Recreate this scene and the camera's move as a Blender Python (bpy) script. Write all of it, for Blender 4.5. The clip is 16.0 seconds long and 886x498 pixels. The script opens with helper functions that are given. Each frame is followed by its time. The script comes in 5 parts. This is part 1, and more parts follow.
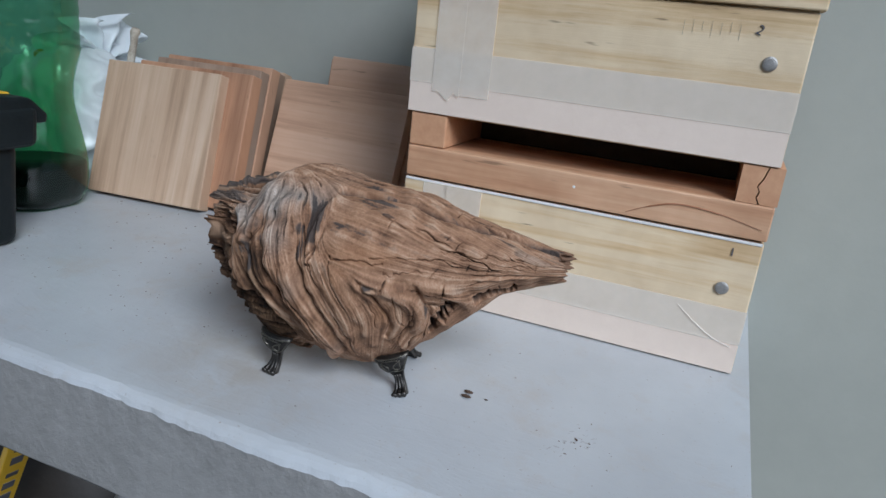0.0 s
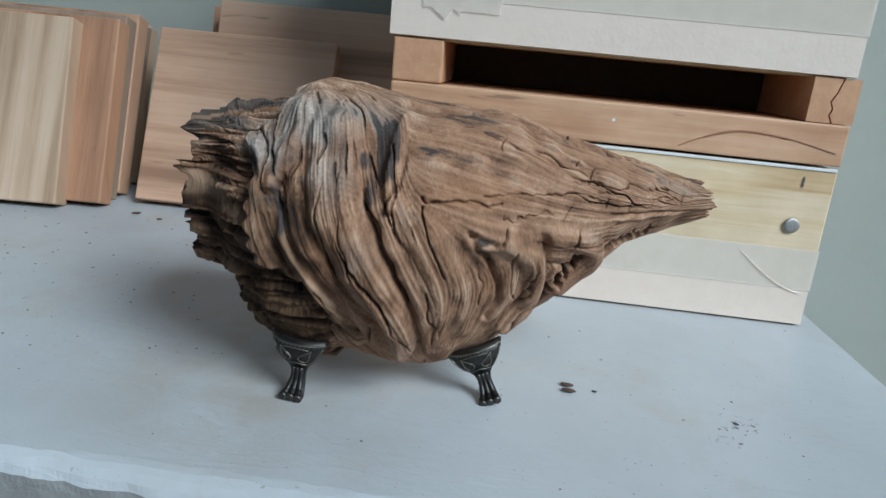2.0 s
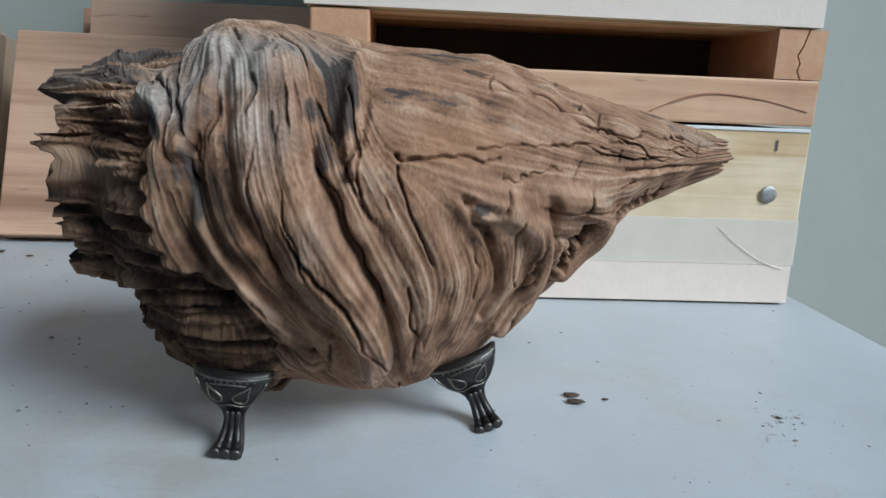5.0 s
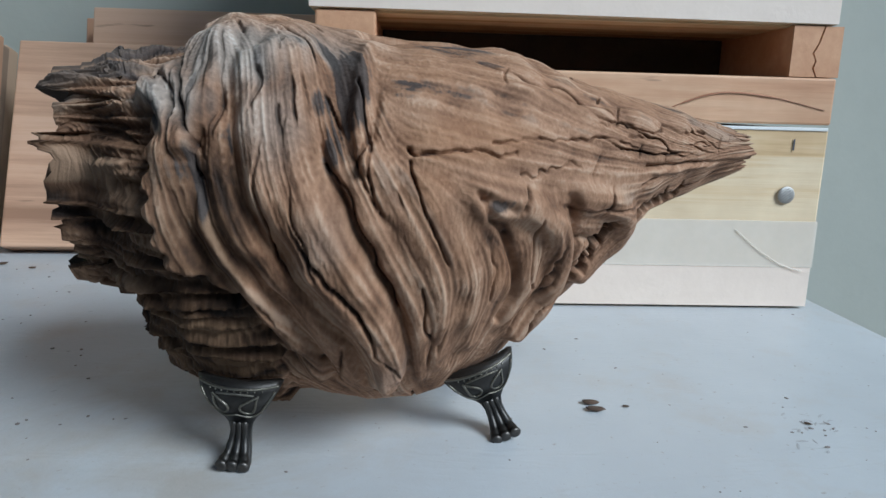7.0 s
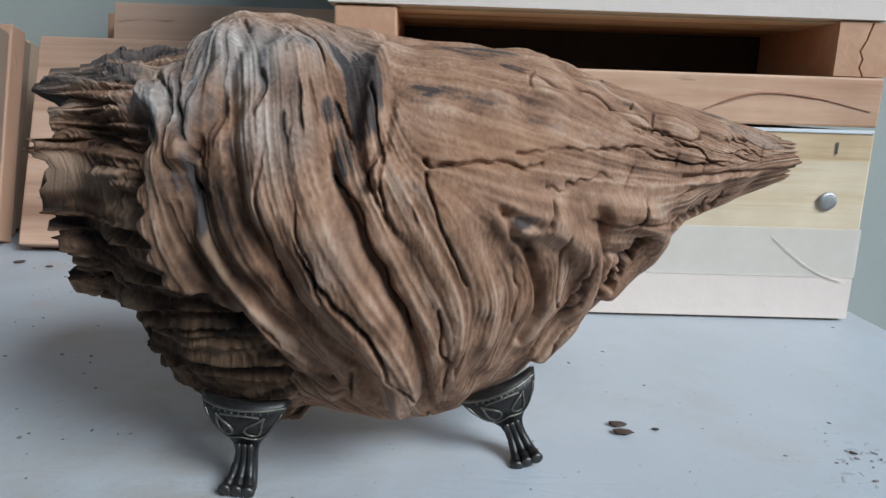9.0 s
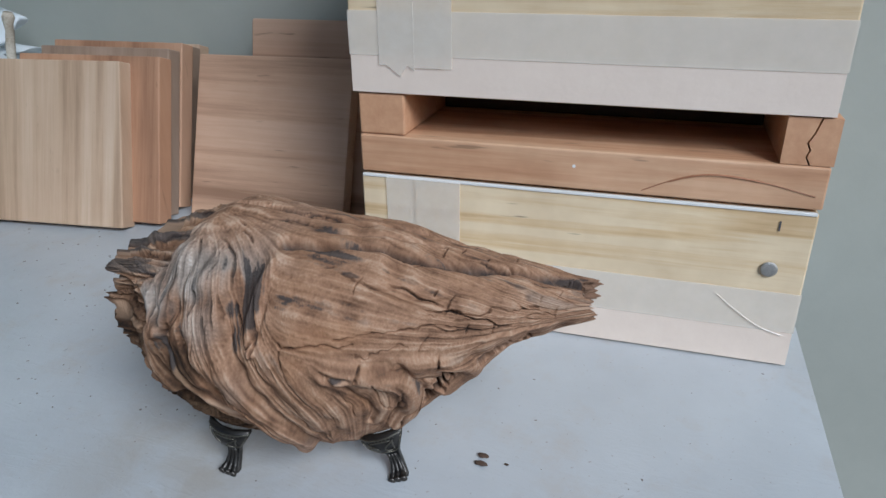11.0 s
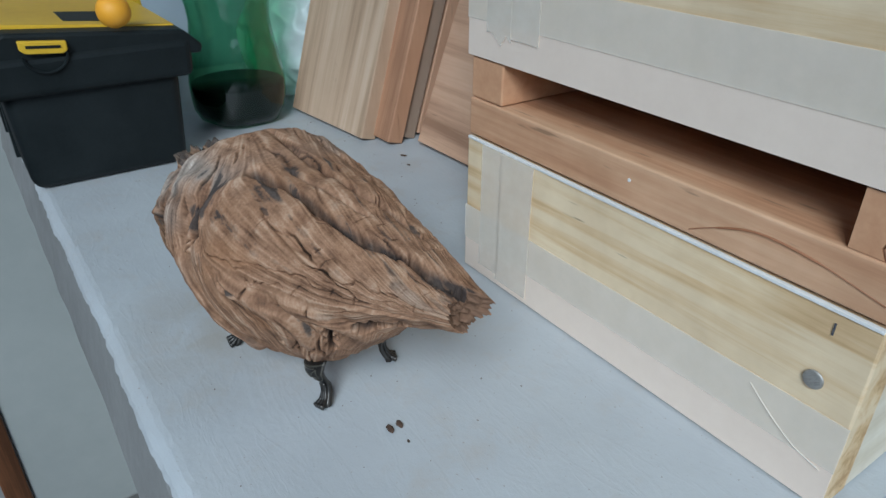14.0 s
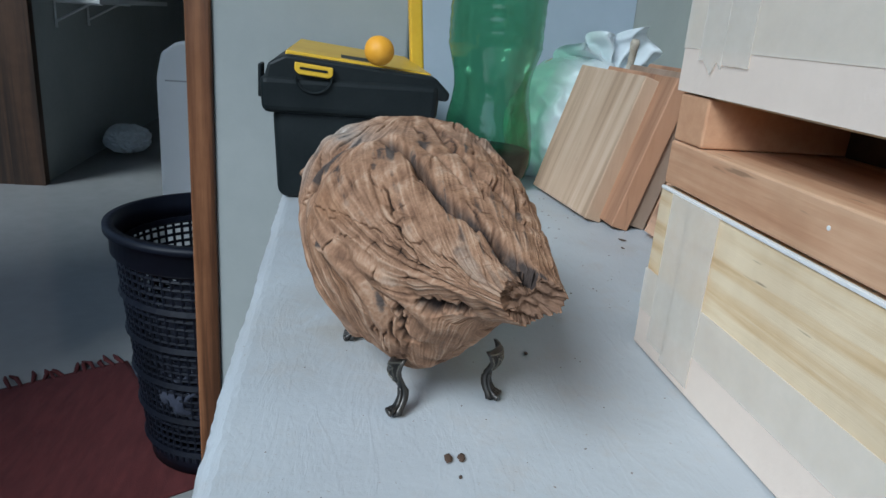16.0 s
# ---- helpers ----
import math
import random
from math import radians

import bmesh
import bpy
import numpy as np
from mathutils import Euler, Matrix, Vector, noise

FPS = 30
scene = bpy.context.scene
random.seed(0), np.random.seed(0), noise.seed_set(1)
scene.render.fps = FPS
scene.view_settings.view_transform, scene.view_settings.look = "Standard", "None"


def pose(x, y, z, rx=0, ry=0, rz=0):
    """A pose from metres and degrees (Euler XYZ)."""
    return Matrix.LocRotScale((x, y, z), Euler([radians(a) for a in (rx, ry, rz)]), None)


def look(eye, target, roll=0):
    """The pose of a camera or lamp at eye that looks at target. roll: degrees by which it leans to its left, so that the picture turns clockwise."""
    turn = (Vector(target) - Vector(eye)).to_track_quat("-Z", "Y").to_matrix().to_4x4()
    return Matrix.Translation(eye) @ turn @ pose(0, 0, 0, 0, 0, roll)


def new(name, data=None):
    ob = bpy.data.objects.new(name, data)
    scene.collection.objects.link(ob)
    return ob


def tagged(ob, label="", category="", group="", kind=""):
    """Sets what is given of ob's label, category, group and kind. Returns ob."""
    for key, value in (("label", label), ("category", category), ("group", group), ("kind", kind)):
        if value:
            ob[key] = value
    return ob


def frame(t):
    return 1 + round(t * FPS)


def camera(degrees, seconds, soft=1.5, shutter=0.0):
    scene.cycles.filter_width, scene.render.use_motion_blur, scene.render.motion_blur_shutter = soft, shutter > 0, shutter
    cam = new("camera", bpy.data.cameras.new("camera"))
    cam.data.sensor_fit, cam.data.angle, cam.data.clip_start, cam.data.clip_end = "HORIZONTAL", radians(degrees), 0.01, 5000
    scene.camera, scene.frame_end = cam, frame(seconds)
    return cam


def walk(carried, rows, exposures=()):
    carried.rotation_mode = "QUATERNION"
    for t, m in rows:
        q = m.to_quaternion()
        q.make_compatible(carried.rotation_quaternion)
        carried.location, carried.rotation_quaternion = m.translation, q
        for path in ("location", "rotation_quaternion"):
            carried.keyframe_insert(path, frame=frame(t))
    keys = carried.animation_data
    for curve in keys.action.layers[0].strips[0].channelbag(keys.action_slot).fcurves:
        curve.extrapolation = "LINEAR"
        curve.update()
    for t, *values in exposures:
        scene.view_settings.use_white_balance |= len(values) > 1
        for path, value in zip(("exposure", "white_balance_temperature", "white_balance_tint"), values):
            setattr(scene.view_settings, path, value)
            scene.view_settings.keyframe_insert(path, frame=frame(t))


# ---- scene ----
cam = camera(65.3, 16.0)
PATH = [
    (0, (-0.043, -0.517, 0.23), (-0.717, 1.258, -0.399), 6.1),
    (0.5, (-0.098, -0.506, 0.212), (-0.633, 1.305, -0.444), 5.1),
    (1, (-0.137, -0.49, 0.187), (-0.531, 1.361, -0.459), 4.2),
    (1.5, (-0.175, -0.461, 0.169), (-0.422, 1.451, -0.365), 4.7),
    (2, (-0.203, -0.442, 0.149), (-0.349, 1.477, -0.395), 5.6),
    (2.5, (-0.222, -0.422, 0.139), (-0.258, 1.499, -0.416), 4.3),
    (3, (-0.23, -0.407, 0.134), (-0.217, 1.507, -0.447), 4.1),
    (3.5, (-0.231, -0.396, 0.131), (-0.214, 1.531, -0.403), 2.7),
    (4, (-0.227, -0.388, 0.118), (-0.155, 1.558, -0.338), 2.0),
    (4.2, (-0.229, -0.386, 0.117), (-0.113, 1.559, -0.335), 2.7),
    (6.5, (-0.228, -0.379, 0.109), (-0.117, 1.577, -0.295), 1.8),
    (7, (-0.231, -0.374, 0.109), (-0.124, 1.582, -0.295), 1.6),
    (7.5, (-0.233, -0.362, 0.107), (-0.142, 1.601, -0.269), 1.4),
    (8, (-0.234, -0.354, 0.107), (-0.174, 1.612, -0.251), 1.1),
    (8.5, (-0.233, -0.353, 0.109), (-0.167, 1.612, -0.258), 0.8),
    (8.7, (-0.233, -0.354, 0.107), (-0.163, 1.609, -0.269), 1.3),
    (10.8, (-0.108, -0.412, 0.24), (-0.592, 1.314, -0.647), -0.3),
    (11, (-0.093, -0.408, 0.251), (-0.645, 1.321, -0.587), -0.8),
    (11.5, (-0.053, -0.393, 0.278), (-0.8, 1.217, -0.644), -0.6),
    (12, (-0.018, -0.381, 0.296), (-0.896, 1.169, -0.614), 1.4),
    (12.5, (0.017, -0.354, 0.302), (-1.037, 1.029, -0.686), 0.2),
    (13, (0.043, -0.319, 0.292), (-1.131, 0.939, -0.727), 0.5),
    (13.5, (0.067, -0.293, 0.273), (-1.198, 0.862, -0.759), 1.5),
    (14, (0.082, -0.275, 0.265), (-1.348, 0.73, -0.706), 0.4),
    (14.5, (0.093, -0.252, 0.246), (-1.499, 0.56, -0.651), 0.6),
    (15, (0.099, -0.225, 0.229), (-1.632, 0.389, -0.562), 1.7),
    (15.5, (0.096, -0.207, 0.208), (-1.725, 0.254, -0.477), 3.2),
    (16, (0.097, -0.192, 0.185), (-1.776, 0.126, -0.442), 4.6),
]
walk(cam, [(t, look(eye, target, roll)) for t, eye, target, roll in PATH], [(0, 0.18, 5750, 8), (1, 0.24, 5700, 4), (3, 0.33, 5600, -2), (4, 0.34, 5600, -1), (6.5, 0.37, 5600, 2), (8.5, 0.39, 5600, 3), (11, 0.22, 5750, 7), (12, 0.18, 5750, 7), (13, 0.06, 5550, 0), (14, 0.10, 5600, 1), (15, 0.22, 5600, 2), (16, 0.36, 5600, 2)])

# ---- world and light ----
world = bpy.data.worlds.new("sky")
scene.world = world
world.use_nodes = True
wn = world.node_tree
wn.nodes.clear()
sky = wn.nodes.new("ShaderNodeTexSky")
sky.sky_type = "NISHITA"
sky.sun_disc = False
sky.sun_elevation = radians(41)
sky.sun_rotation = radians(125)
sky.dust_density = 1.2
sky.ozone_density = 1.0
bg = wn.nodes.new("ShaderNodeBackground")
bg.inputs["Strength"].default_value = 0.13
wo = wn.nodes.new("ShaderNodeOutputWorld")
wn.links.new(sky.outputs[0], bg.inputs[0])
wn.links.new(bg.outputs[0], wo.inputs[0])
sun = new("sun", bpy.data.lights.new("sun", "SUN"))
sun.data.energy = 2.6
sun.data.angle = radians(26)
sun.data.color = (0.96, 0.98, 1.0)
sun.matrix_world = look((1.9, -1.8, 2.1), (0, 0, 0))


# ---- materials ----
def mat(name):
    m = bpy.data.materials.new(name)
    m.use_nodes = True
    nt = m.node_tree
    b = nt.nodes["Principled BSDF"]

    def node(kind, **sets):
        n = nt.nodes.new(kind)
        for k, v in sets.items():
            n.inputs[k.replace("_", " ")].default_value = v
        return n

    return m, nt, b, node, nt.links.new


def ramp(nt, link, source, stops):
    r = nt.nodes.new("ShaderNodeValToRGB")
    e = r.color_ramp.elements
    while len(e) < len(stops):
        e.new(0.5)
    for el, (p, c) in zip(e, stops):
        el.position, el.color = p, (*c, 1)
    link(source, r.inputs[0])
    return r.outputs[0]


def mixed(nt, link, fac, a, b):
    n = nt.nodes.new("ShaderNodeMix")
    n.data_type = "RGBA"
    for sock, v in ((n.inputs[0], fac), (n.inputs[6], a), (n.inputs[7], b)):
        if isinstance(v, (tuple, float, int)):
            sock.default_value = (*v, 1) if isinstance(v, tuple) else v
        else:
            link(v, sock)
    return n.outputs[2]


def coords(nt, link, scale=(1, 1, 1), turn=(0, 0, 0), space="Object"):
    tc, mp = nt.nodes.new("ShaderNodeTexCoord"), nt.nodes.new("ShaderNodeMapping")
    mp.inputs["Scale"].default_value = scale
    mp.inputs["Rotation"].default_value = turn
    link(tc.outputs[space], mp.inputs[0])
    return mp.outputs[0]


def noise_of(nt, link, vec, scale, detail=4, rough=0.55, distort=0.0):
    n = nt.nodes.new("ShaderNodeTexNoise")
    n.inputs["Scale"].default_value = scale
    n.inputs["Detail"].default_value = detail
    n.inputs["Roughness"].default_value = rough
    n.inputs["Distortion"].default_value = distort
    link(vec, n.inputs["Vector"])
    return n.outputs[0]


def bumped(nt, link, b, height, strength, dist):
    n = nt.nodes.new("ShaderNodeBump")
    n.inputs["Strength"].default_value = strength
    n.inputs["Distance"].default_value = dist
    link(height, n.inputs["Height"])
    link(n.outputs[0], b.inputs["Normal"])


def plain(name, dark, light, rough=0.6, scale=30, metal=0.0, bump=0.3, dist=0.001, stretch=(1, 1, 1)):
    """A surface whose colour wanders between two tones at two scales."""
    m, nt, b, node, link = mat(name)
    v = coords(nt, link, stretch)
    big, fine = noise_of(nt, link, v, scale * 0.2, 5, 0.6), noise_of(nt, link, v, scale * 3, 6, 0.65)
    add = nt.nodes.new("ShaderNodeMath")
    add.operation = "MULTIPLY_ADD"
    add.inputs[1].default_value = 0.45
    link(fine, add.inputs[0])
    link(big, add.inputs[2])
    link(ramp(nt, link, add.outputs[0], [(0.5, dark), (0.95, light)]), b.inputs["Base Color"])
    b.inputs["Roughness"].default_value = rough
    b.inputs["Metallic"].default_value = metal
    if bump:
        bumped(nt, link, b, fine, bump, dist)
    return m


def timber(name, tones, along="x", fine=260.0, coarse=34.0, speck=0.0, rough=0.62, wave=0.35, spread=1.0, draw=0.045, grime=0.2):
    """Sawn wood: tones from dark to light, drawn out along one axis."""
    m, nt, b, node, link = mat(name)
    s = {"x": (draw, 1, 1), "y": (1, draw, 1), "z": (1, 0.12 if draw < 0.03 else 1, draw)}[along]
    info = nt.nodes.new("ShaderNodeObjectInfo")
    shift = nt.nodes.new("ShaderNodeVectorMath")
    shift.operation = "ADD"
    link(coords(nt, link, s), shift.inputs[0])
    comb = nt.nodes.new("ShaderNodeCombineXYZ")
    for i in range(3):
        link(info.outputs["Random"], comb.inputs[i])
    link(comb.outputs[0], shift.inputs[1])
    v = shift.outputs[0]
    broad = noise_of(nt, link, v, coarse, 3, 0.5, wave)
    hair = noise_of(nt, link, v, fine, 5, 0.7, 0.2)
    soft = noise_of(nt, link, coords(nt, link, (1, 1, 1)), 14, 4, 0.6)
    a = nt.nodes.new("ShaderNodeMath")
    a.operation = "MULTIPLY_ADD"
    a.inputs[1].default_value = 0.35
    link(hair, a.inputs[0])
    link(broad, a.inputs[2])
    c = ramp(nt, link, a.outputs[0], [(0.66 - 0.14 * spread, tones[0]), (0.66, tones[1]), (0.66 + 0.14 * spread, tones[2])])
    dirt = ramp(nt, link, soft, [(0.35, (1 - grime, 1 - 1.15 * grime, 1 - 1.3 * grime)), (0.65, (1, 1, 1))])
    mul = nt.nodes.new("ShaderNodeMix")
    mul.data_type, mul.blend_type = "RGBA", "MULTIPLY"
    mul.inputs[0].default_value = 1.0
    link(c, mul.inputs[6])
    link(dirt, mul.inputs[7])
    out = mul.outputs[2]
    if speck:
        sv = {"x": (0.12, 1, 1), "y": (1, 0.12, 1), "z": (1, 1, 0.12)}[along]
        spots = noise_of(nt, link, coords(nt, link, sv), 210, 2, 0.5)
        out = mixed(nt, link, ramp(nt, link, spots, [(0.7, (0, 0, 0)), (0.76, (speck,) * 3)]), out, (0.12, 0.075, 0.045))
    link(out, b.inputs["Base Color"])
    b.inputs["Roughness"].default_value = rough
    bumped(nt, link, b, hair, 0.35, 0.0006)
    return m


PINE = timber("pine", ((0.50, 0.31, 0.14), (0.73, 0.53, 0.30), (0.83, 0.67, 0.45)), "x", 240, 58, 0.7, 0.62, 0.9, 1.0)
PINE_ROUGH = timber("rough_pine", ((0.46, 0.30, 0.14), (0.68, 0.50, 0.285), (0.79, 0.64, 0.43)), "x", 420, 24, 0.8, 0.75)
PINE_SIDE = timber("pale_pine", ((0.62, 0.54, 0.40), (0.72, 0.65, 0.52), (0.78, 0.72, 0.60)), "y", 200, 30)
CEDAR = timber("cedar", ((0.42, 0.20, 0.10), (0.60, 0.335, 0.19), (0.70, 0.44, 0.27)), "x", 260, 42, 0.5, 0.62, 0.7)
CEDAR_END = plain("cedar_end_grain", (0.48, 0.24, 0.125), (0.68, 0.40, 0.23), 0.7, 60)
BOARD_TONES = [
    timber("board_striped", ((0.33, 0.215, 0.135), (0.57, 0.395, 0.265), (0.68, 0.51, 0.37)), "z", 300, 70, 0.12, 0.62, 0.1, 1.8, 0.012, 0.08),
    timber("board_red", ((0.26, 0.125, 0.07), (0.48, 0.26, 0.15), (0.60, 0.36, 0.23)), "z", 300, 30, 0.3, 0.62, 0.1, 1.7, 0.012, 0.08),
    timber("board_grey", ((0.16, 0.11, 0.08), (0.32, 0.22, 0.155), (0.44, 0.32, 0.24)), "z", 300, 30, 0, 0.62, 0.1, 1.7, 0.012, 0.08),
    timber("board_flat_grain", ((0.32, 0.18, 0.11), (0.60, 0.37, 0.24), (0.71, 0.48, 0.34)), "x", 300, 34, 0.5, 0.62, 0.2, 1.6, 0.012, 0.08),
]
WALL = plain("grey_green_wall_paint", (0.40, 0.41, 0.36), (0.455, 0.465, 0.41), 0.8, 9, 0, 0.25, 0.002)
WALL_WHITE = plain("white_wall_paint", (0.335, 0.355, 0.34), (0.405, 0.42, 0.405), 0.75, 8, 0, 0.3, 0.002)
WALL_BLUE = plain("pale_blue_wall_paint", (0.40, 0.46, 0.52), (0.47, 0.53, 0.59), 0.8, 9, 0, 0.25, 0.002)
FLOOR_TILE = plain("polished_floor", (0.30, 0.30, 0.29), (0.37, 0.37, 0.355), 0.16, 5, 0, 0.0)
PAVING = plain("outdoor_concrete", (0.10, 0.096, 0.088), (0.16, 0.155, 0.145), 0.9, 12)
JAMB = timber("varnished_jamb", ((0.08, 0.033, 0.015), (0.19, 0.08, 0.036), (0.29, 0.13, 0.06)), "z", 240, 30, 0, 0.35)
DOORWOOD = timber("dark_door_wood", ((0.02, 0.012, 0.008), (0.045, 0.024, 0.014), (0.07, 0.036, 0.02)), "z", 200, 20, 0, 0.4)
BLACK_PLASTIC = plain("black_plastic", (0.007, 0.010, 0.011), (0.014, 0.018, 0.019), 0.5, 120, 0, 0.35, 0.0003)
BLACK_PLASTIC.node_tree.nodes["Principled BSDF"].inputs["Specular IOR Level"].default_value = 0.22
YELLOW_PLASTIC = plain("yellow_plastic", (0.62, 0.36, 0.015), (0.74, 0.47, 0.03), 0.42, 40, 0, 0.1, 0.0003)
ORANGE = plain("orange_ball_rubber", (0.80, 0.33, 0.015), (0.86, 0.41, 0.03), 0.55, 60, 0, 0.15, 0.0004)
BASKET_PLASTIC = plain("navy_black_plastic", (0.004, 0.005, 0.009), (0.008, 0.010, 0.018), 0.5, 40, 0, 0.1)
BASKET_PLASTIC.node_tree.nodes["Principled BSDF"].inputs["Specular IOR Level"].default_value = 0.2
ENAMEL = plain("white_enamel", (0.66, 0.67, 0.66), (0.74, 0.74, 0.73), 0.35, 4, 0, 0)
RUG = plain("dark_red_rug_cotton", (0.08, 0.014, 0.014), (0.14, 0.028, 0.027), 0.95, 60, 0, 0.8, 0.003, (1, 4, 1))
CLOTH_GREY = plain("grey_cloth", (0.02, 0.025, 0.045), (0.07, 0.075, 0.10), 0.95, 40)
CLOTH_PINK = plain("pink_cloth", (0.32, 0.10, 0.12), (0.45, 0.18, 0.2), 0.95, 40)
SACK = plain("grey_sack_plastic", (0.28, 0.28, 0.28), (0.42, 0.42, 0.41), 0.55, 20)
PENCIL = plain("pencil_grey", (0.30, 0.27, 0.22), (0.42, 0.37, 0.28), 0.7, 200, 0, 0)
INK = plain("dark_ink", (0.05, 0.05, 0.06), (0.12, 0.12, 0.13), 0.7, 200, 0, 0)
DEBRIS = plain("dry_bark_debris", (0.035, 0.022, 0.015), (0.12, 0.07, 0.045), 0.85, 300)
PAINT_EDGE = plain("white_paint_edge", (0.70, 0.69, 0.66), (0.80, 0.79, 0.76), 0.6, 80)
BOLT = plain("dull_bolt_steel", (0.30, 0.285, 0.27), (0.52, 0.50, 0.47), 0.5, 500, 0.7, 0.5, 0.0004)


def make_ledge_paint():
    m, nt, b, node, link = mat("brushed_white_ledge_paint")
    v = coords(nt, link)
    wide = noise_of(nt, link, v, 7, 5, 0.6)
    grit = noise_of(nt, link, v, 380, 3, 0.6)
    base = ramp(nt, link, wide, [(0.3, (0.42, 0.438, 0.455)), (0.7, (0.52, 0.543, 0.562))])
    stain = noise_of(nt, link, v, 22, 6, 0.7)
    base = mixed(nt, link, ramp(nt, link, stain, [(0.53, (0, 0, 0)), (0.72, (0.6, 0.6, 0.6))]), base, (0.44, 0.405, 0.37))
    base = mixed(nt, link, ramp(nt, link, grit, [(0.66, (0, 0, 0)), (0.74, (0.7, 0.7, 0.7))]), base, (0.28, 0.23, 0.20))
    # brown dust rubbed in round one foot, with the wood's soft shadow painted in
    away = nt.nodes.new("ShaderNodeVectorMath")
    away.operation = "DISTANCE"
    away.inputs[1].default_value = (-0.30, -0.165, 0)
    link(v, away.inputs[0])
    near = ramp(nt, link, away.outputs["Value"], [(0.02, (1, 1, 1)), (0.10, (0, 0, 0))])
    dust_shade = nt.nodes.new("ShaderNodeMath")
    dust_shade.operation = "MULTIPLY"
    link(near, dust_shade.inputs[0])
    link(ramp(nt, link, noise_of(nt, link, v, 30, 5, 0.65, 0.6), [(0.35, (0.1, 0.1, 0.1)), (0.65, (0.75, 0.75, 0.75))]), dust_shade.inputs[1])
    base = mixed(nt, link, dust_shade.outputs[0], base, (0.36, 0.315, 0.265))
    link(base, b.inputs["Base Color"])
    b.inputs["Roughness"].default_value = 0.38
    lines = noise_of(nt, link, coords(nt, link, (0.25, 1, 1), (0, 0, 0.35)), 46, 4, 0.6, 0.4)
    ridge = ramp(nt, link, lines, [(0.46, (0, 0, 0)), (0.50, (1, 1, 1)), (0.54, (0, 0, 0))])
    tot = nt.nodes.new("ShaderNodeMath")
    tot.operation = "MULTIPLY_ADD"
    tot.inputs[1].default_value = 0.16
    link(ridge, tot.inputs[0])
    link(noise_of(nt, link, v, 90, 6, 0.7), tot.inputs[2])
    bumped(nt, link, b, tot.outputs[0], 0.45, 0.001)
    return m


LEDGE = make_ledge_paint()
# darker grey for the front face below the lip
LEDGE_EDGE = plain("grey_ledge_front", (0.19, 0.188, 0.182), (0.29, 0.287, 0.28), 0.85, 22, 0, 0.6, 0.003)


def make_driftwood():
    m, nt, b, node, link = mat("weathered_driftwood")

    def attr(n):
        a = nt.nodes.new("ShaderNodeAttribute")
        a.attribute_name = n
        return a.outputs["Fac"]

    grain, streak = attr("grain"), attr("streak")
    a = nt.nodes.new("ShaderNodeMath")
    a.operation = "MULTIPLY_ADD"
    a.inputs[1].default_value = 0.55
    link(grain, a.inputs[0])
    link(streak, a.inputs[2])
    fine = noise_of(nt, link, coords(nt, link), 900, 4, 0.7)
    tooth = nt.nodes.new("ShaderNodeMath")
    tooth.operation = "MULTIPLY_ADD"
    tooth.inputs[1].default_value = 0.22
    link(fine, tooth.inputs[0])
    shift = nt.nodes.new("ShaderNodeMath")
    shift.inputs[1].default_value = -0.11
    link(a.outputs[0], shift.inputs[0])
    link(shift.outputs[0], tooth.inputs[2])
    a = tooth
    patch = noise_of(nt, link, coords(nt, link), 38, 5, 0.65)
    tan = ramp(nt, link, a.outputs[0], [(0.3, (0.035, 0.019, 0.012)), (0.56, (0.175, 0.088, 0.047)), (0.74, (0.30, 0.163, 0.092)), (0.95, (0.46, 0.30, 0.195))])
    red = ramp(nt, link, a.outputs[0], [(0.3, (0.07, 0.03, 0.016)), (0.62, (0.25, 0.122, 0.06)), (0.95, (0.40, 0.225, 0.125))])
    most = nt.nodes.new("ShaderNodeMath")
    most.operation = "MAXIMUM"
    link(ramp(nt, link, patch, [(0.5, (0, 0, 0)), (0.68, (0.5, 0.5, 0.5))]), most.inputs[0])
    link(attr("ruddy"), most.inputs[1])
    c = mixed(nt, link, most.outputs[0], tan, red)
    grey = ramp(nt, link, a.outputs[0], [(0.4, (0.14, 0.115, 0.095)), (0.8, (0.34, 0.285, 0.24)), (1.0, (0.54, 0.48, 0.42))])
    c = mixed(nt, link, attr("weathered"), c, grey)
    # dark brown of the broken wood, deepened to paint in lower-left shade
    raw_and_shade = ramp(nt, link, a.outputs[0], [(0.45, (0.014, 0.009, 0.006)), (0.72, (0.06, 0.031, 0.015)), (0.98, (0.17, 0.10, 0.055))])
    c = mixed(nt, link, attr("raw_and_shade"), c, raw_and_shade)
    # near-black tone for char patches and for the painted shade of hollows
    char_shade = ramp(nt, link, a.outputs[0], [(0.45, (0.012, 0.011, 0.012)), (0.95, (0.055, 0.048, 0.046))])
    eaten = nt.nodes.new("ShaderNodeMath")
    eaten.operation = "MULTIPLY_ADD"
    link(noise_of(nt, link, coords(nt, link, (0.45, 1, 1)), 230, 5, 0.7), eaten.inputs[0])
    link(attr("charred_and_shade"), eaten.inputs[1])
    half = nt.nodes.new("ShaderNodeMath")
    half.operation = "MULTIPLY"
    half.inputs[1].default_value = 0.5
    link(attr("charred_and_shade"), half.inputs[0])
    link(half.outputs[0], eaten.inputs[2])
    c = mixed(nt, link, ramp(nt, link, eaten.outputs[0], [(0.22, (0, 0, 0)), (0.82, (0.9, 0.9, 0.9))]), c, char_shade)
    link(c, b.inputs["Base Color"])
    b.inputs["Roughness"].default_value = 0.78
    b.inputs["Specular IOR Level"].default_value = 0.25
    h = nt.nodes.new("ShaderNodeMath")
    h.operation = "MULTIPLY_ADD"
    h.inputs[1].default_value = 0.4
    link(fine, h.inputs[0])
    link(grain, h.inputs[2])
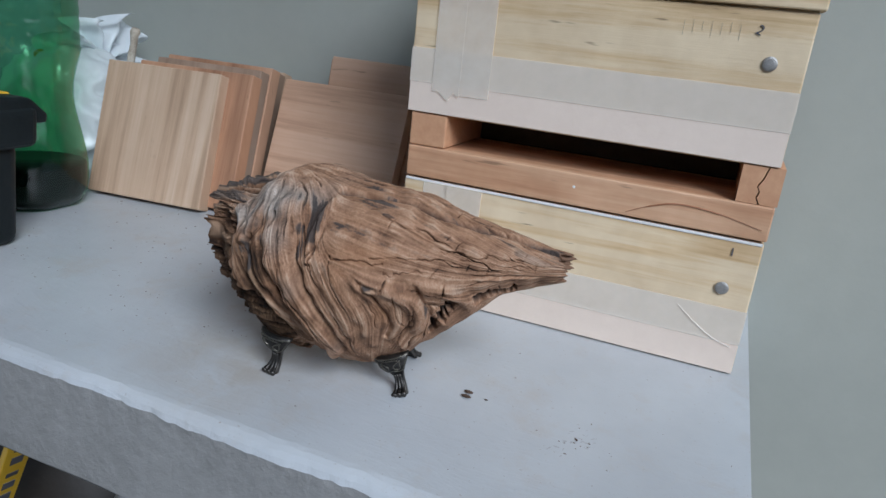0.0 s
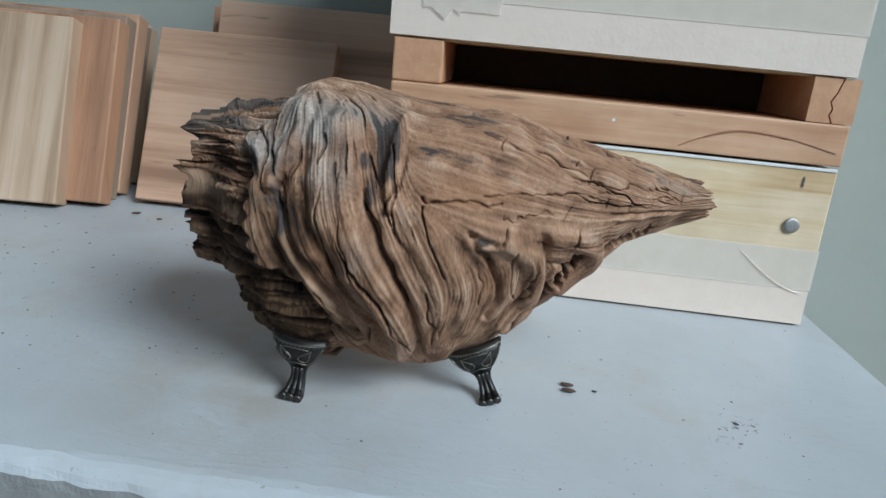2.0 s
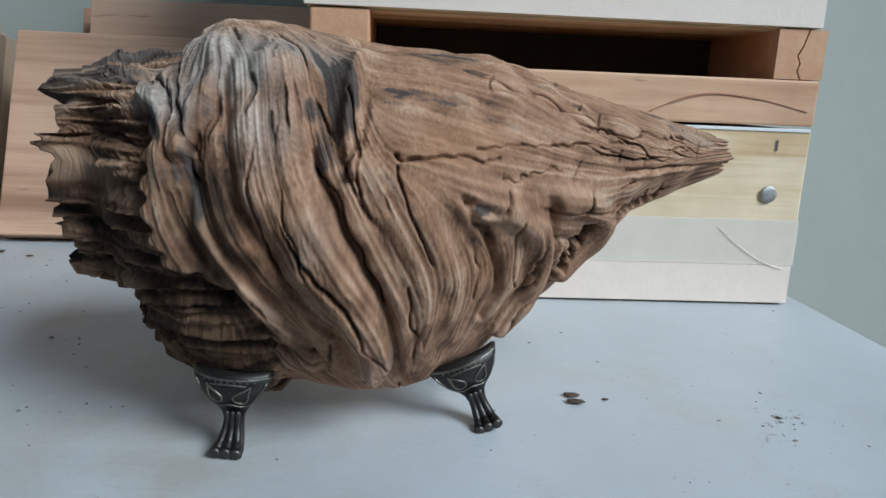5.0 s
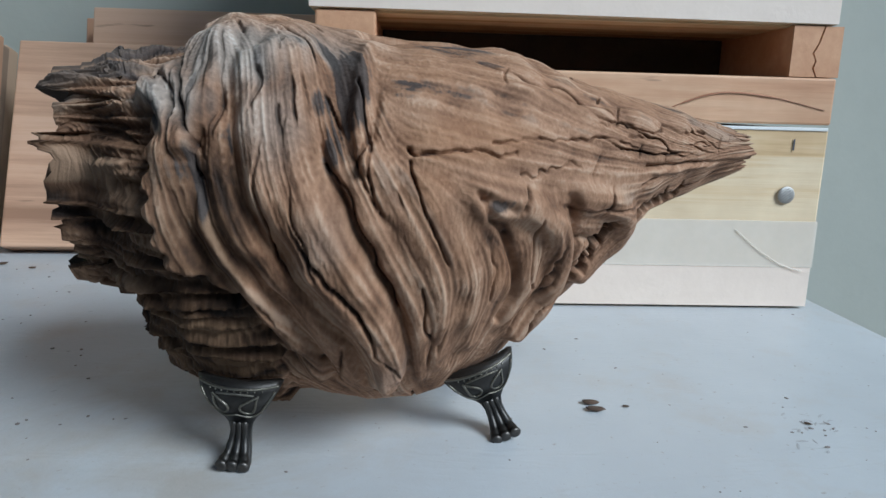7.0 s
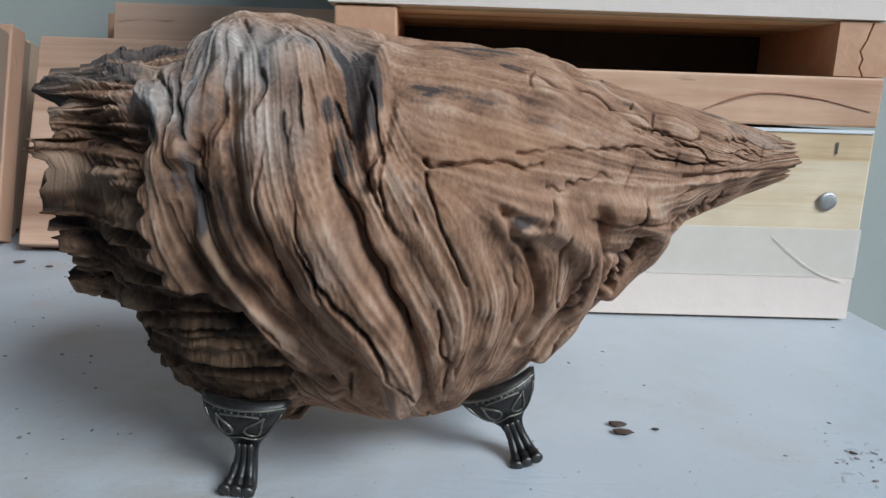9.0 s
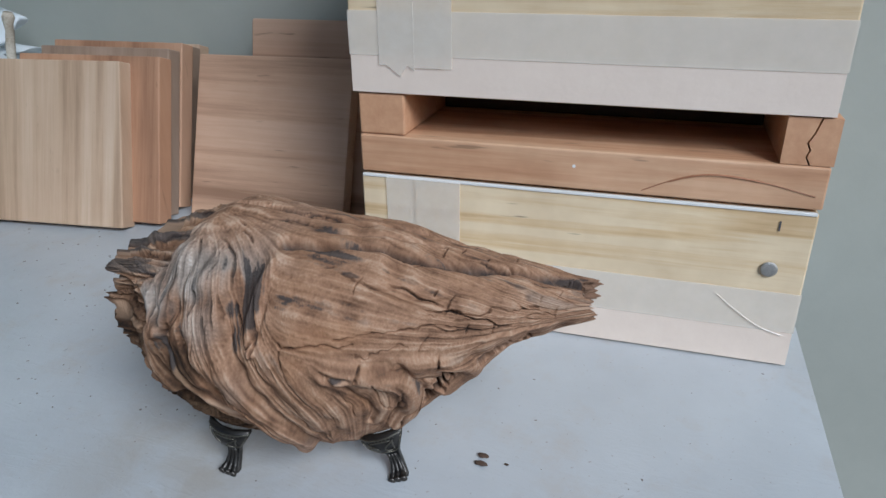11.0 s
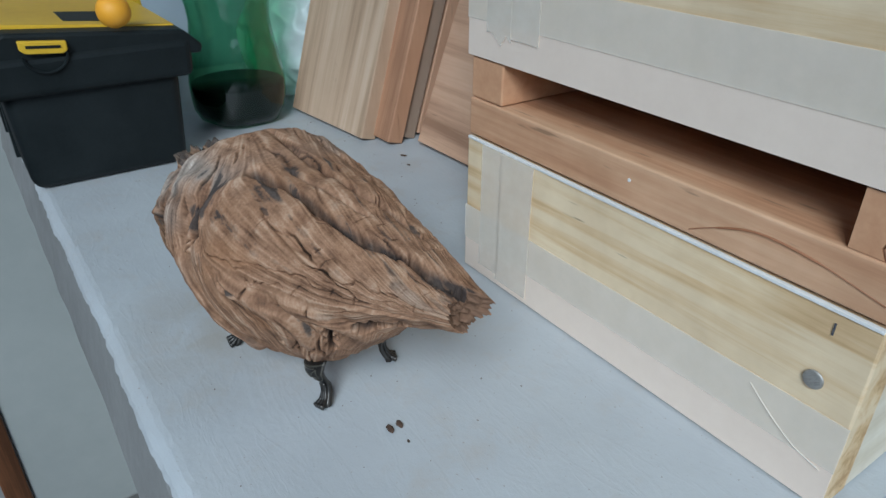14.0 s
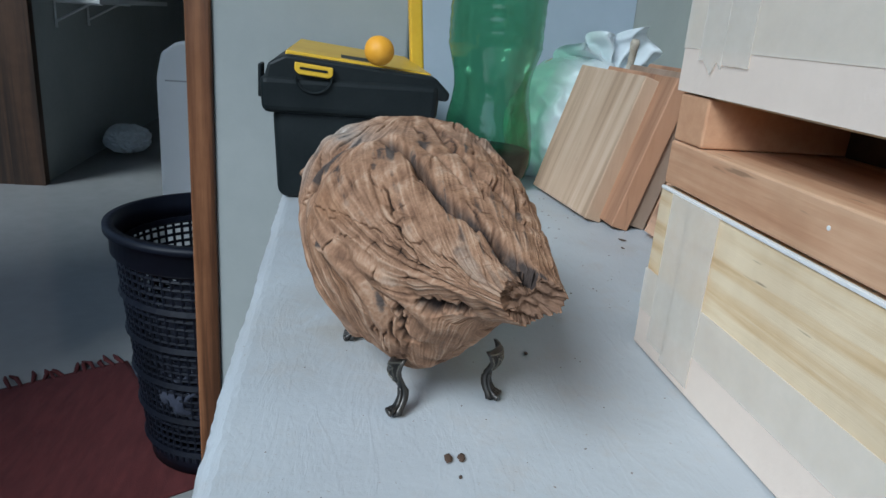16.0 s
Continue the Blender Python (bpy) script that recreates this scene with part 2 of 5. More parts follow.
    bumped(nt, link, b, h.outputs[0], 0.8, 0.0007)
    return m


DRIFTWOOD = make_driftwood()


def make_bronze():
    m, nt, b, node, link = mat("antique_bronze")
    v = coords(nt, link)
    geo = nt.nodes.new("ShaderNodeNewGeometry")
    wear = ramp(nt, link, geo.outputs["Pointiness"], [(0.5, (0, 0, 0)), (0.6, (0.8, 0.8, 0.8))])
    n = noise_of(nt, link, v, 420, 5, 0.6)
    dark = ramp(nt, link, n, [(0.35, (0.012, 0.012, 0.013)), (0.7, (0.035, 0.034, 0.032))])
    link(mixed(nt, link, wear, dark, (0.11, 0.10, 0.09)), b.inputs["Base Color"])
    b.inputs["Metallic"].default_value = 0.85
    b.inputs["Roughness"].default_value = 0.42
    bumped(nt, link, b, n, 0.3, 0.0003)
    return m


BRONZE = make_bronze()
BRONZE_WORN = plain("worn_bronze", (0.13, 0.12, 0.095), (0.26, 0.24, 0.20), 0.35, 400, 0.9)


def film(name, colour, cover, rough=0.25):
    """Thin see-through plastic: part of the light goes straight through."""
    m, nt, b, node, link = mat(name)
    clear, mix = nt.nodes.new("ShaderNodeBsdfTransparent"), nt.nodes.new("ShaderNodeMixShader")
    n = noise_of(nt, link, coords(nt, link), 60, 4, 0.6)
    link(ramp(nt, link, n, [(0.35, (cover - 0.025,) * 3), (0.7, (cover + 0.025,) * 3)]), mix.inputs[0])
    b.inputs["Base Color"].default_value = (*colour, 1)
    b.inputs["Roughness"].default_value = rough
    bumped(nt, link, b, noise_of(nt, link, coords(nt, link), 90, 3, 0.5), 0.25, 0.0008)
    link(clear.outputs[0], mix.inputs[1])
    link(b.outputs[0], mix.inputs[2])
    link(mix.outputs[0], nt.nodes["Material Output"].inputs[0])
    return m


TAPE = film("clear_packing_tape", (0.90, 0.83, 0.73), 0.36)
TAPE_WHITE = film("frosted_packing_tape", (0.90, 0.82, 0.71), 0.52)
PINK_STRIP = plain("pale_pink_primer", (0.74, 0.61, 0.51), (0.82, 0.69, 0.58), 0.6, 30)
BAG = film("thin_white_bag_plastic", (0.88, 0.92, 0.95), 0.84, 0.3)


def make_bottle_plastic():
    m, nt, b, node, link = mat("green_bottle_plastic")
    clear, mix = nt.nodes.new("ShaderNodeBsdfTransparent"), nt.nodes.new("ShaderNodeMixShader")
    clear.inputs[0].default_value = (0.42, 0.72, 0.52, 1)
    b.inputs["Base Color"].default_value = (0.03, 0.11, 0.065, 1)
    b.inputs["Roughness"].default_value = 0.08
    bumped(nt, link, b, noise_of(nt, link, coords(nt, link), 34, 3, 0.5), 0.35, 0.004)
    mix.inputs[0].default_value = 0.04
    link(clear.outputs[0], mix.inputs[1])
    link(b.outputs[0], mix.inputs[2])
    gloss, sheen, fres = nt.nodes.new("ShaderNodeBsdfGlossy"), nt.nodes.new("ShaderNodeMixShader"), nt.nodes.new("ShaderNodeFresnel")
    gloss.inputs["Roughness"].default_value = 0.07
    fres.inputs["IOR"].default_value = 1.62
    wave = nt.nodes.new("ShaderNodeBump")
    wave.inputs["Strength"].default_value = 0.5
    wave.inputs["Distance"].default_value = 0.004
    link(noise_of(nt, link, coords(nt, link, (1, 1, 0.6)), 40, 3, 0.5), wave.inputs["Height"])
    link(wave.outputs[0], gloss.inputs["Normal"])
    link(wave.outputs[0], fres.inputs["Normal"])
    cap = nt.nodes.new("ShaderNodeMath")
    cap.operation = "MINIMUM"
    cap.inputs[1].default_value = 0.3
    link(fres.outputs[0], cap.inputs[0])
    link(cap.outputs[0], sheen.inputs[0])
    link(mix.outputs[0], sheen.inputs[1])
    link(gloss.outputs[0], sheen.inputs[2])
    link(sheen.outputs[0], nt.nodes["Material Output"].inputs[0])
    return m


BOTTLE = make_bottle_plastic()


# ---- mesh helpers ----
def thing(name, at, label, category, group="", kind=""):
    """An empty at a thing's base; its parts go under it."""
    e = new(name)
    e.location = at
    e.empty_display_size = 0.02
    return tagged(e, label, category, group, kind)


def world_of(ob):
    m = ob.matrix_basis.copy()
    if ob.parent:
        m = world_of(ob.parent) @ ob.matrix_parent_inverse @ m
    return m


def part(name, bm, material, parent=None, label="", smooth=False):
    """One mesh object from a bmesh in world places, under a thing or a part."""
    me = bpy.data.meshes.new(name)
    bm.normal_update()
    bm.to_mesh(me)
    bm.free()
    me.materials.append(material)
    if smooth:
        me.shade_smooth()
    ob = new(name, me)
    if parent:
        ob.parent = parent
        ob.matrix_parent_inverse = world_of(parent).inverted()
    return tagged(ob, label)


def block(x0, x1, y0, y1, z0, z1, bevel=0.0015, seg=2, bm=None):
    bm = bm or bmesh.new()
    m = Matrix.Translation(((x0 + x1) / 2, (y0 + y1) / 2, (z0 + z1) / 2)) @ Matrix.Diagonal((x1 - x0, y1 - y0, z1 - z0, 1))
    got = bmesh.ops.create_cube(bm, size=1, matrix=m)["verts"]
    if bevel:
        es = list({e for v in got for e in v.link_edges})
        bmesh.ops.bevel(bm, geom=es, offset=bevel, segments=seg, affect="EDGES", profile=0.5)
    return bm


def prism(outline, axis, a, b, bevel=0.0):
    """A flat outline (two coordinates each) drawn out along an axis from a to b."""
    bm = bmesh.new()

    def put(p, q, d):
        return {"x": (d, p, q), "y": (p, d, q), "z": (p, q, d)}[axis]

    lo = [bm.verts.new(put(*p, a)) for p in outline]
    hi = [bm.verts.new(put(*p, b)) for p in outline]
    n = len(outline)
    bm.faces.new(lo)
    bm.faces.new(hi[::-1])
    for i in range(n):
        bm.faces.new((lo[i], hi[i], hi[(i + 1) % n], lo[(i + 1) % n]))
    bmesh.ops.recalc_face_normals(bm, faces=bm.faces)
    if bevel:
        bmesh.ops.bevel(bm, geom=list(bm.edges), offset=bevel, segments=2, affect="EDGES", profile=0.5)
    return bm


def lathe(profile, centre, n=48, close=True, wobble=None):
    """Rings of (radius, height) round an upright axis."""
    bm = bmesh.new()
    rings = []
    for r, z in profile:
        ring = []
        for i in range(n):
            a = 2 * math.pi * i / n
            k = r * (wobble(a, z) if wobble else 1)
            ring.append(bm.verts.new((centre[0] + k * math.cos(a), centre[1] + k * math.sin(a), centre[2] + z)))
        rings.append(ring)
    for p, q in zip(rings, rings[1:]):
        for i in range(n):
            bm.faces.new((p[i], p[(i + 1) % n], q[(i + 1) % n], q[i]))
    if close:
        bm.faces.new(rings[0][::-1])
        bm.faces.new(rings[-1])
    return bm


def tube(points, radii, n=10, bm=None, flat=1.0, cap=True):
    """A round bar along points; radii one number or one a point."""
    bm = bm or bmesh.new()
    pts = [Vector(p) for p in points]
    if not isinstance(radii, (list, tuple)):
        radii = [radii] * len(pts)
    rings, up = [], None
    for i, p in enumerate(pts):
        d = (pts[min(i + 1, len(pts) - 1)] - pts[max(i - 1, 0)]).normalized()
        if up is None:
            up = d.orthogonal().normalized()
        up = (up - d * up.dot(d)).normalized()
        side = d.cross(up)
        rings.append([bm.verts.new(p + radii[i] * (math.cos(a) * up + flat * math.sin(a) * side)) for a in [2 * math.pi * k / n for k in range(n)]])
    for p, q in zip(rings, rings[1:]):
        for k in range(n):
            bm.faces.new((p[k], p[(k + 1) % n], q[(k + 1) % n], q[k]))
    if cap:
        bm.faces.new(rings[0][::-1])
        bm.faces.new(rings[-1])
    return bm


def curve_through(points, n=8):
    """A smooth line through a few points."""
    p = [Vector(q) for q in points]
    out = []
    for i in range(len(p) - 1):
        a, b, c, d = p[max(i - 1, 0)], p[i], p[i + 1], p[min(i + 2, len(p) - 1)]
        for k in range(n):
            t = k / n
            out.append(0.5 * (2 * b + (c - a) * t + (2 * a - 5 * b + 4 * c - d) * t * t + (3 * b - a - 3 * c + d) * t ** 3))
    return out + [p[-1]]


def lumps(bm, size, amount, seed=0):
    """Pushes vertices along their normals by noise."""
    bm.normal_update()
    moved = [v.co + v.normal * amount * noise.fractal(v.co / size + Vector((seed * 3.1, seed, 0)), 1.0, 2.0, 4) for v in bm.verts]
    for v, co in zip(bm.verts, moved):
        v.co = co
    return bm


def writing(text, size, m, parent, material=INK, name="number"):
    """Flat letters as a thin mesh under a thing."""
    c = bpy.data.curves.new(name, "FONT")
    c.body, c.size, c.extrude = text, size, 0.0001
    t = bpy.data.objects.new(name, c)
    scene.collection.objects.link(t)
    me = bpy.data.meshes.new_from_object(t.evaluated_get(bpy.context.evaluated_depsgraph_get()))
    bpy.data.objects.remove(t)
    bpy.data.curves.remove(c)
    me.transform(m)
    me.materials.clear()
    me.materials.append(material)
    ob = new(name, me)
    ob.parent = parent
    ob.matrix_parent_inverse = world_of(parent).inverted()
    return ob


# ---- setting ----
FLOOR = -0.745
BACK, LEFT, ENDX, FRONT = 0.262, -0.965, 0.013, -0.247


def setting(name, bm, material, label, category):
    return tagged(part(name, bm, material, None, label), category=category, kind="structure")


setting("wall_back", block(-1.05, 2.6, BACK, BACK + 0.14, FLOOR, 2.0, 0), WALL, "plain grey-green painted wall behind the ledge", "wall")
# unseen walls added to block low and front-left light
setting("parapet_front", block(LEFT, 3.4, -2.05, -1.95, FLOOR, 0.75, 0), PAVING, "unseen low wall added to block low sky light from the front", "wall")
setting("wall_front", block(LEFT, -0.25, -1.949, -1.90, FLOOR, 2.0, 0), WALL, "unseen wall added to block sky light from the front left", "wall")
setting("parapet_side", block(3.3, 3.4, -1.95, BACK + 0.14, FLOOR, 0.5, 0), PAVING, "unseen low wall added to block low sky light from the right", "wall")
# unseen roof pieces added so that light comes from front and right
setting("porch_roof", block(LEFT - 0.09, 2.6, -1.0, BACK + 0.14, 2.0, 2.1, 0), WALL_WHITE, "unseen white roof added to block overhead sky light", "roof")
setting("porch_roof_front", block(LEFT - 0.09, 0.75, -1.9, -1.001, 2.0, 2.1, 0), WALL_WHITE, "unseen white roof piece added to darken the left side", "roof")
setting("wall_recess", block(LEFT - 0.09, LEFT - 0.012, -0.088, BACK - 0.001, FLOOR, 2.0, 0), WALL_BLUE, "pale blue painted wall recess in the corner", "wall")
setting("wall_left", block(LEFT - 0.09, LEFT, -0.368, -0.088, FLOOR, 2.0, 0.004), WALL_WHITE, "white painted wall at the end of the ledge", "wall")
setting("wall_left_far", block(LEFT - 0.09, LEFT, -3.2, -1.30, FLOOR, 2.0, 0.004), WALL_WHITE, "white painted wall past the doorway", "wall")
setting("wall_over_doorway", block(LEFT - 0.09, LEFT, -1.30, -0.37, 1.34, 2.0, 0), WALL_WHITE, "white painted wall over the doorway", "wall")
setting("door_frame", block(LEFT - 0.095, LEFT + 0.006, -0.404, -0.368, FLOOR, 1.34, 0.003), JAMB, "reddish-brown varnished wooden door jamb with paint specks", "door frame")
setting("ground", block(LEFT + 0.001, 40, -40, BACK, FLOOR - 0.1, FLOOR, 0), PAVING, "worn outdoor concrete paving", "ground")
setting("floor", block(-7.2, LEFT, -4.0, 1.0, FLOOR - 0.1, FLOOR + 0.001, 0), FLOOR_TILE, "shiny grey polished floor of the inner room", "floor")
setting("wall_corridor", block(-7.2, -3.56, -1.74, -1.62, FLOOR, 2.0, 0), WALL_WHITE, "pale painted corridor wall", "wall")
setting("wall_corridor_end", block(-7.32, -7.2, -1.74, 1.0, FLOOR, 2.0, 0), WALL_WHITE, "pale painted wall at the corridor's end", "wall")
setting("wall_corridor_near", block(-7.2, -1.05, 0.9, 1.02, FLOOR, 2.0, 0), WALL_WHITE, "pale painted inner wall", "wall")
# unseen wall added to darken the inner room
setting("wall_room_far", block(-3.56, LEFT - 0.09, -4.1, -4.0, FLOOR, 2.0, 0), WALL_WHITE, "unseen pale wall added to keep light out of the inner room", "wall")
# ceiling ends short at the front to let some sky light in
setting("ceiling", block(-7.32, LEFT, -1.95, 1.0, 2.0, 2.1, 0), WALL_WHITE, "white ceiling of the inner room", "ceiling")


def build_ledge():
    bm = bmesh.new()
    r, n = 0.011, 5
    outline = [(BACK - 0.002, 0.0)]
    outline += [(FRONT + r - r * math.sin(a), -r + r * math.cos(a)) for a in [math.pi / 2 * k / n for k in range(n + 1)]]
    outline += [(FRONT - 0.009, -0.066), (FRONT - 0.004, -0.072), (BACK - 0.002, -0.072)]
    xs = np.linspace(LEFT + 0.002, ENDX, 520)
    rows = []
    for x in xs:
        row = []
        for i, (y, z) in enumerate(outline):
            w = 0.0014 * noise.noise((x * 17, i * 0.1, 0))
            if i < 6:  # the worn lip
                w += 0.0009 * noise.noise((x * 70, i * 0.35, 4)) + 0.0005 * noise.noise((x * 190, i * 0.9, 8))
            near = 1 if 0 < i < len(outline) - 1 else 0
            row.append(bm.verts.new((x, y + w * near * 1.3, z + (w * 0.7 if 1 < i < len(outline) - 1 else 0))))
        rows.append(row)
    for p, q in zip(rows, rows[1:]):
        for i in range(len(outline)):
            j = (i + 1) % len(outline)
            f = bm.faces.new((p[i], p[j], q[j], q[i]))
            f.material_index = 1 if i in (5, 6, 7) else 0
    bm.faces.new(rows[0])
    bm.faces.new(rows[-1][::-1])
    bmesh.ops.recalc_face_normals(bm, faces=bm.faces)
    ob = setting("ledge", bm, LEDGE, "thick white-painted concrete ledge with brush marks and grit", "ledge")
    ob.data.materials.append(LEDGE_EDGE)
    return ob


build_ledge()


# ---- driftwood on bronze feet ----
def fields(X, Z, strokes):
    """Heights of a set of ridges: each a bent line (mm), a width or two (mm), a height (mm) and how steep its sides are."""
    out = np.zeros_like(X)
    for line, width, height, power in strokes:
        p = np.array([tuple(q) for q in curve_through([(a / 1000, b / 1000, 0) for a, b in line], 4)])[:, :2]
        best, along = np.full(X.shape, 9.0), np.zeros_like(X)
        for k, ((ax, az), (bx, bz)) in enumerate(zip(p, p[1:])):
            dx, dz = bx - ax, bz - az
            t = np.clip(((X - ax) * dx + (Z - az) * dz) / (dx * dx + dz * dz + 1e-12), 0, 1)
            far = np.hypot(X - ax - t * dx, Z - az - t * dz)
            along = np.where(far < best, (k + t) / (len(p) - 1), along)
            best = np.minimum(best, far)
        w = width[0] + (width[1] - width[0]) * along if isinstance(width, tuple) else width
        out += height / 1000 * np.exp(-((best * 1000 / w) ** power))
    return out


def smooth(a, b, v):
    t = np.clip((v - a) / (b - a), 0, 1)
    return t * t * (3 - 2 * t)


def blur(a, n, wrap):
    k = np.hanning(2 * n + 3)[1:-1]
    k /= k.sum()
    b = np.pad(a, ((n, n), (0, 0)), mode="edge")
    a = sum(k[i] * b[i : i + a.shape[0]] for i in range(len(k)))
    return sum(k[i] * np.roll(a, i - n, 1) for i in range(len(k))) if wrap else a


# folds on the front: line in the upright plane (mm), width or widths from end to end, height, steepness
FOLDS = [
    ([(-263, 115), (-263, 104), (-262, 91), (-255, 79), (-248, 66), (-240, 53), (-235, 38), (-236, 30)], (9.0, 4.2), 7.5, 4),
    ([(-270, 109), (-269, 95), (-265, 81), (-254, 66), (-243, 49), (-237, 29)], 2.5, 1.6, 2),
    ([(-276, 101), (-276, 91), (-272, 78), (-263, 65), (-254, 49), (-247, 28)], (4.0, 2.8), 3.4, 3),
    ([(-286, 100), (-284, 91), (-279, 76), (-271, 60), (-260, 41), (-257, 26)], (4.3, 2.8), 3, 3),
    ([(-290, 95), (-291, 86), (-290, 75), (-287, 67)], (5.0, 3.7), 4.5, 4),
    ([(-242, 123), (-243, 114), (-244, 104), (-241, 94)], (2.3, 1.6), 4.5, 3),
]
STRANDS = [
    ([(-248, 92), (-241, 80), (-234, 67), (-228, 52), (-226, 27)], (3.4, 2.2), 3, 2),
    ([(-239, 94), (-232, 80), (-224, 66), (-221, 52), (-221, 32)], (3.7, 2.2), 2.5, 2),
    ([(-228, 88), (-221, 76), (-214, 62), (-212, 39)], (4.7, 2.8), 2.4, 2),
    ([(-212, 86), (-201, 84), (-190, 77), (-186, 66), (-188, 50), (-196, 39)], (5.0, 3.4), 9, 3),
    ([(-207, 78), (-199, 73), (-195, 58), (-200, 44)], 3.4, 2.4, 2),
    ([(-181, 85), (-168, 81), (-161, 74), (-163, 66), (-174, 56)], (4.4, 3.2), 6.5, 3),
]
SHOULDER = [
    ([(-280, 125), (-279, 116), (-281, 106), (-283, 98)], (2.8, 1.9), 3.2, 2),
    ([(-273, 126), (-272, 117), (-272, 108)], 2.0, 2.6, 2),
    ([(-267, 127), (-265, 116)], 2.5, 1.6, 2),
    ([(-301, 112), (-294, 110), (-289, 105), (-284, 98)], (3.1, 2.2), 4.5, 3),
    ([(-291, 115), (-285, 111), (-282, 104)], 2.3, 3.2, 2),
    ([(-239, 124), (-219, 123), (-203, 122), (-190, 120), (-180, 116)], (1.9, 1.4), 2.6, 2),
    ([(-240, 120), (-215, 116), (-194, 113), (-179, 109), (-154, 110)], (2.2, 1.4), 2.8, 2),
    ([(-165, 108), (-145, 105), (-114, 102)], 1.4, 1.6, 2),
    ([(-153, 91), (-136, 92), (-117, 95)], 1.2, 1.6, 2),
]
GROOVES = [
    ([(-255, 113), (-253, 100), (-248, 87), (-241, 72), (-233, 55), (-230, 33)], (1.4, 1.1), -5, 2),
    ([(-272, 110), (-273, 102), (-273, 90), (-268, 78), (-259, 62), (-249, 45), (-242, 25)], 1.4, -3.5, 2),
    ([(-280, 100), (-281, 90), (-276, 74), (-268, 60), (-257, 40), (-253, 24)], 1.6, -4.5, 2),
    ([(-282, 91), (-283, 82), (-281, 69), (-274, 57), (-265, 35)], (2.2, 1.6), -4, 2),
    ([(-251, 122), (-250, 114), (-250, 103)], (5.6, 3.1), -3.2, 4),
    ([(-240, 122), (-239, 110), (-240, 101)], 1.2, -3, 2),
]
CREASES = [
    ([(-214, 87), (-207, 78), (-202, 69), (-199, 57), (-203, 47)], 1.1, -3.2, 2),
    ([(-185, 85), (-181, 72), (-179, 57)], 1.4, -2.5, 2),
    ([(-157, 92), (-137, 93), (-114, 94)], 0.8, -3, 2),
    ([(-212, 86), (-204, 83)], 1.1, -3, 2),
    ([(-236, 119), (-215, 119), (-193, 116), (-182, 111), (-164, 111)], (1.1, 0.8), -4, 2),
    ([(-179, 71), (-170, 69)], 1.2, -2.5, 2),
]
CRACKS = [
    ([(-279, 125), (-277, 111), (-279, 103), (-281, 97), (-279, 89)], 0.6, -3, 2),
    ([(-266, 127), (-263, 118)], 0.6, -2.5, 2),
    ([(-268, 114), (-268, 106)], 0.5, -2.5, 2),
    ([(-263, 106), (-261, 93), (-258, 80), (-253, 68)], 0.6, -3, 2),
    ([(-251, 95), (-241, 74), (-233, 55)], 0.6, -3, 2),
    ([(-245, 114), (-242, 102), (-243, 95)], 0.8, -4, 2),
    ([(-231, 95), (-225, 79), (-221, 69)], 0.6, -2.5, 2),
]
SPLITS = [
    ([(-232, 97), (-220, 98), (-202, 97)], 0.7, -3, 2),
    ([(-208, 101), (-187, 101), (-160, 101)], 0.7, -3, 2),
    ([(-174, 106), (-157, 104), (-132, 102)], 0.6, -2.5, 2),
    ([(-201, 92), (-182, 94)], 0.6, -2.5, 2),
    ([(-226, 63), (-224, 33)], 0.6, -2.5, 2),
    ([(-210, 74), (-206, 64), (-206, 54)], 0.6, -2.5, 2),
    ([(-196, 81), (-196, 70), (-193, 57)], 0.5, -2, 2),
    ([(-249, 45), (-250, 27)], 0.8, -3, 2),
]

# the run of the grain towards the tip
AXIAL = [([(-225, 112), (-170, 106), (-112, 98)], 1, 0, 2), ([(-220, 104), (-165, 98), (-115, 95)], 1, 0, 2), ([(-190, 95), (-150, 92), (-112, 92)], 1, 0, 2)]
# where the broken end begins: height, place along (mm)
BREAK = [(20, -268), (42, -267), (55, -273), (63, -282), (69, -291), (83, -295), (97, -294), (106, -295), (113, -300), (118, -293), (126, -290)]
# hollows: line in space (mm), half width, depth
HOLLOWS = [
    ([(-172, -160, 78), (-177, -160, 66), (-184, -155, 50)], 4.0, 8.0),
    ([(-160, -152, 78), (-150, -147, 79), (-140, -141, 82)], 4.8, 9.0),
    ([(-128, -128, 105), (-117, -125, 103), (-110, -123, 101)], 2.6, 5.0),
]
# grooves seen from above
TOP_CRACKS = [
    ([(-242, -166), (-218, -160), (-194, -155), (-175, -149), (-158, -141), (-142, -133), (-127, -128), (-106, -123)], (2.0, 3.0), -10.0, 2),
    ([(-279, -141), (-238, -138), (-198, -131), (-185, -123), (-160, -118)], 2.0, -4.5, 2),
    ([(-228, -150), (-197, -143), (-180, -136)], 1.4, -2.5, 2),
    ([(-285, -122), (-240, -112), (-195, -112), (-165, -116)], 1.8, -3.0, 2),
    ([(-270, -103), (-225, -97), (-190, -104)], 1.6, -2.5, 2),
]
BODY = [  # along, top, bottom, half width, middle line
    (-329, 113, 58, 40, -145), (-324, 118, 54, 42, -144), (-316, 122, 48, 45, -143), (-306, 125, 29, 52, -146), (-294, 128, 17, 56, -147.5),
    (-280, 135, 13.5, 57, -148.5), (-262, 133, 14, 56, -147.5), (-242, 129.5, 10, 57, -147), (-222, 128, 12.5, 56, -146.5), (-200, 127, 25, 47.5, -144),
    (-180, 120, 43, 39.5, -139.5), (-163, 116, 57, 33, -136), (-147, 112, 74, 25.5, -132.5), (-130, 108, 81, 18, -128), (-112.5, 105, 88, 11.7, -124.5),
]


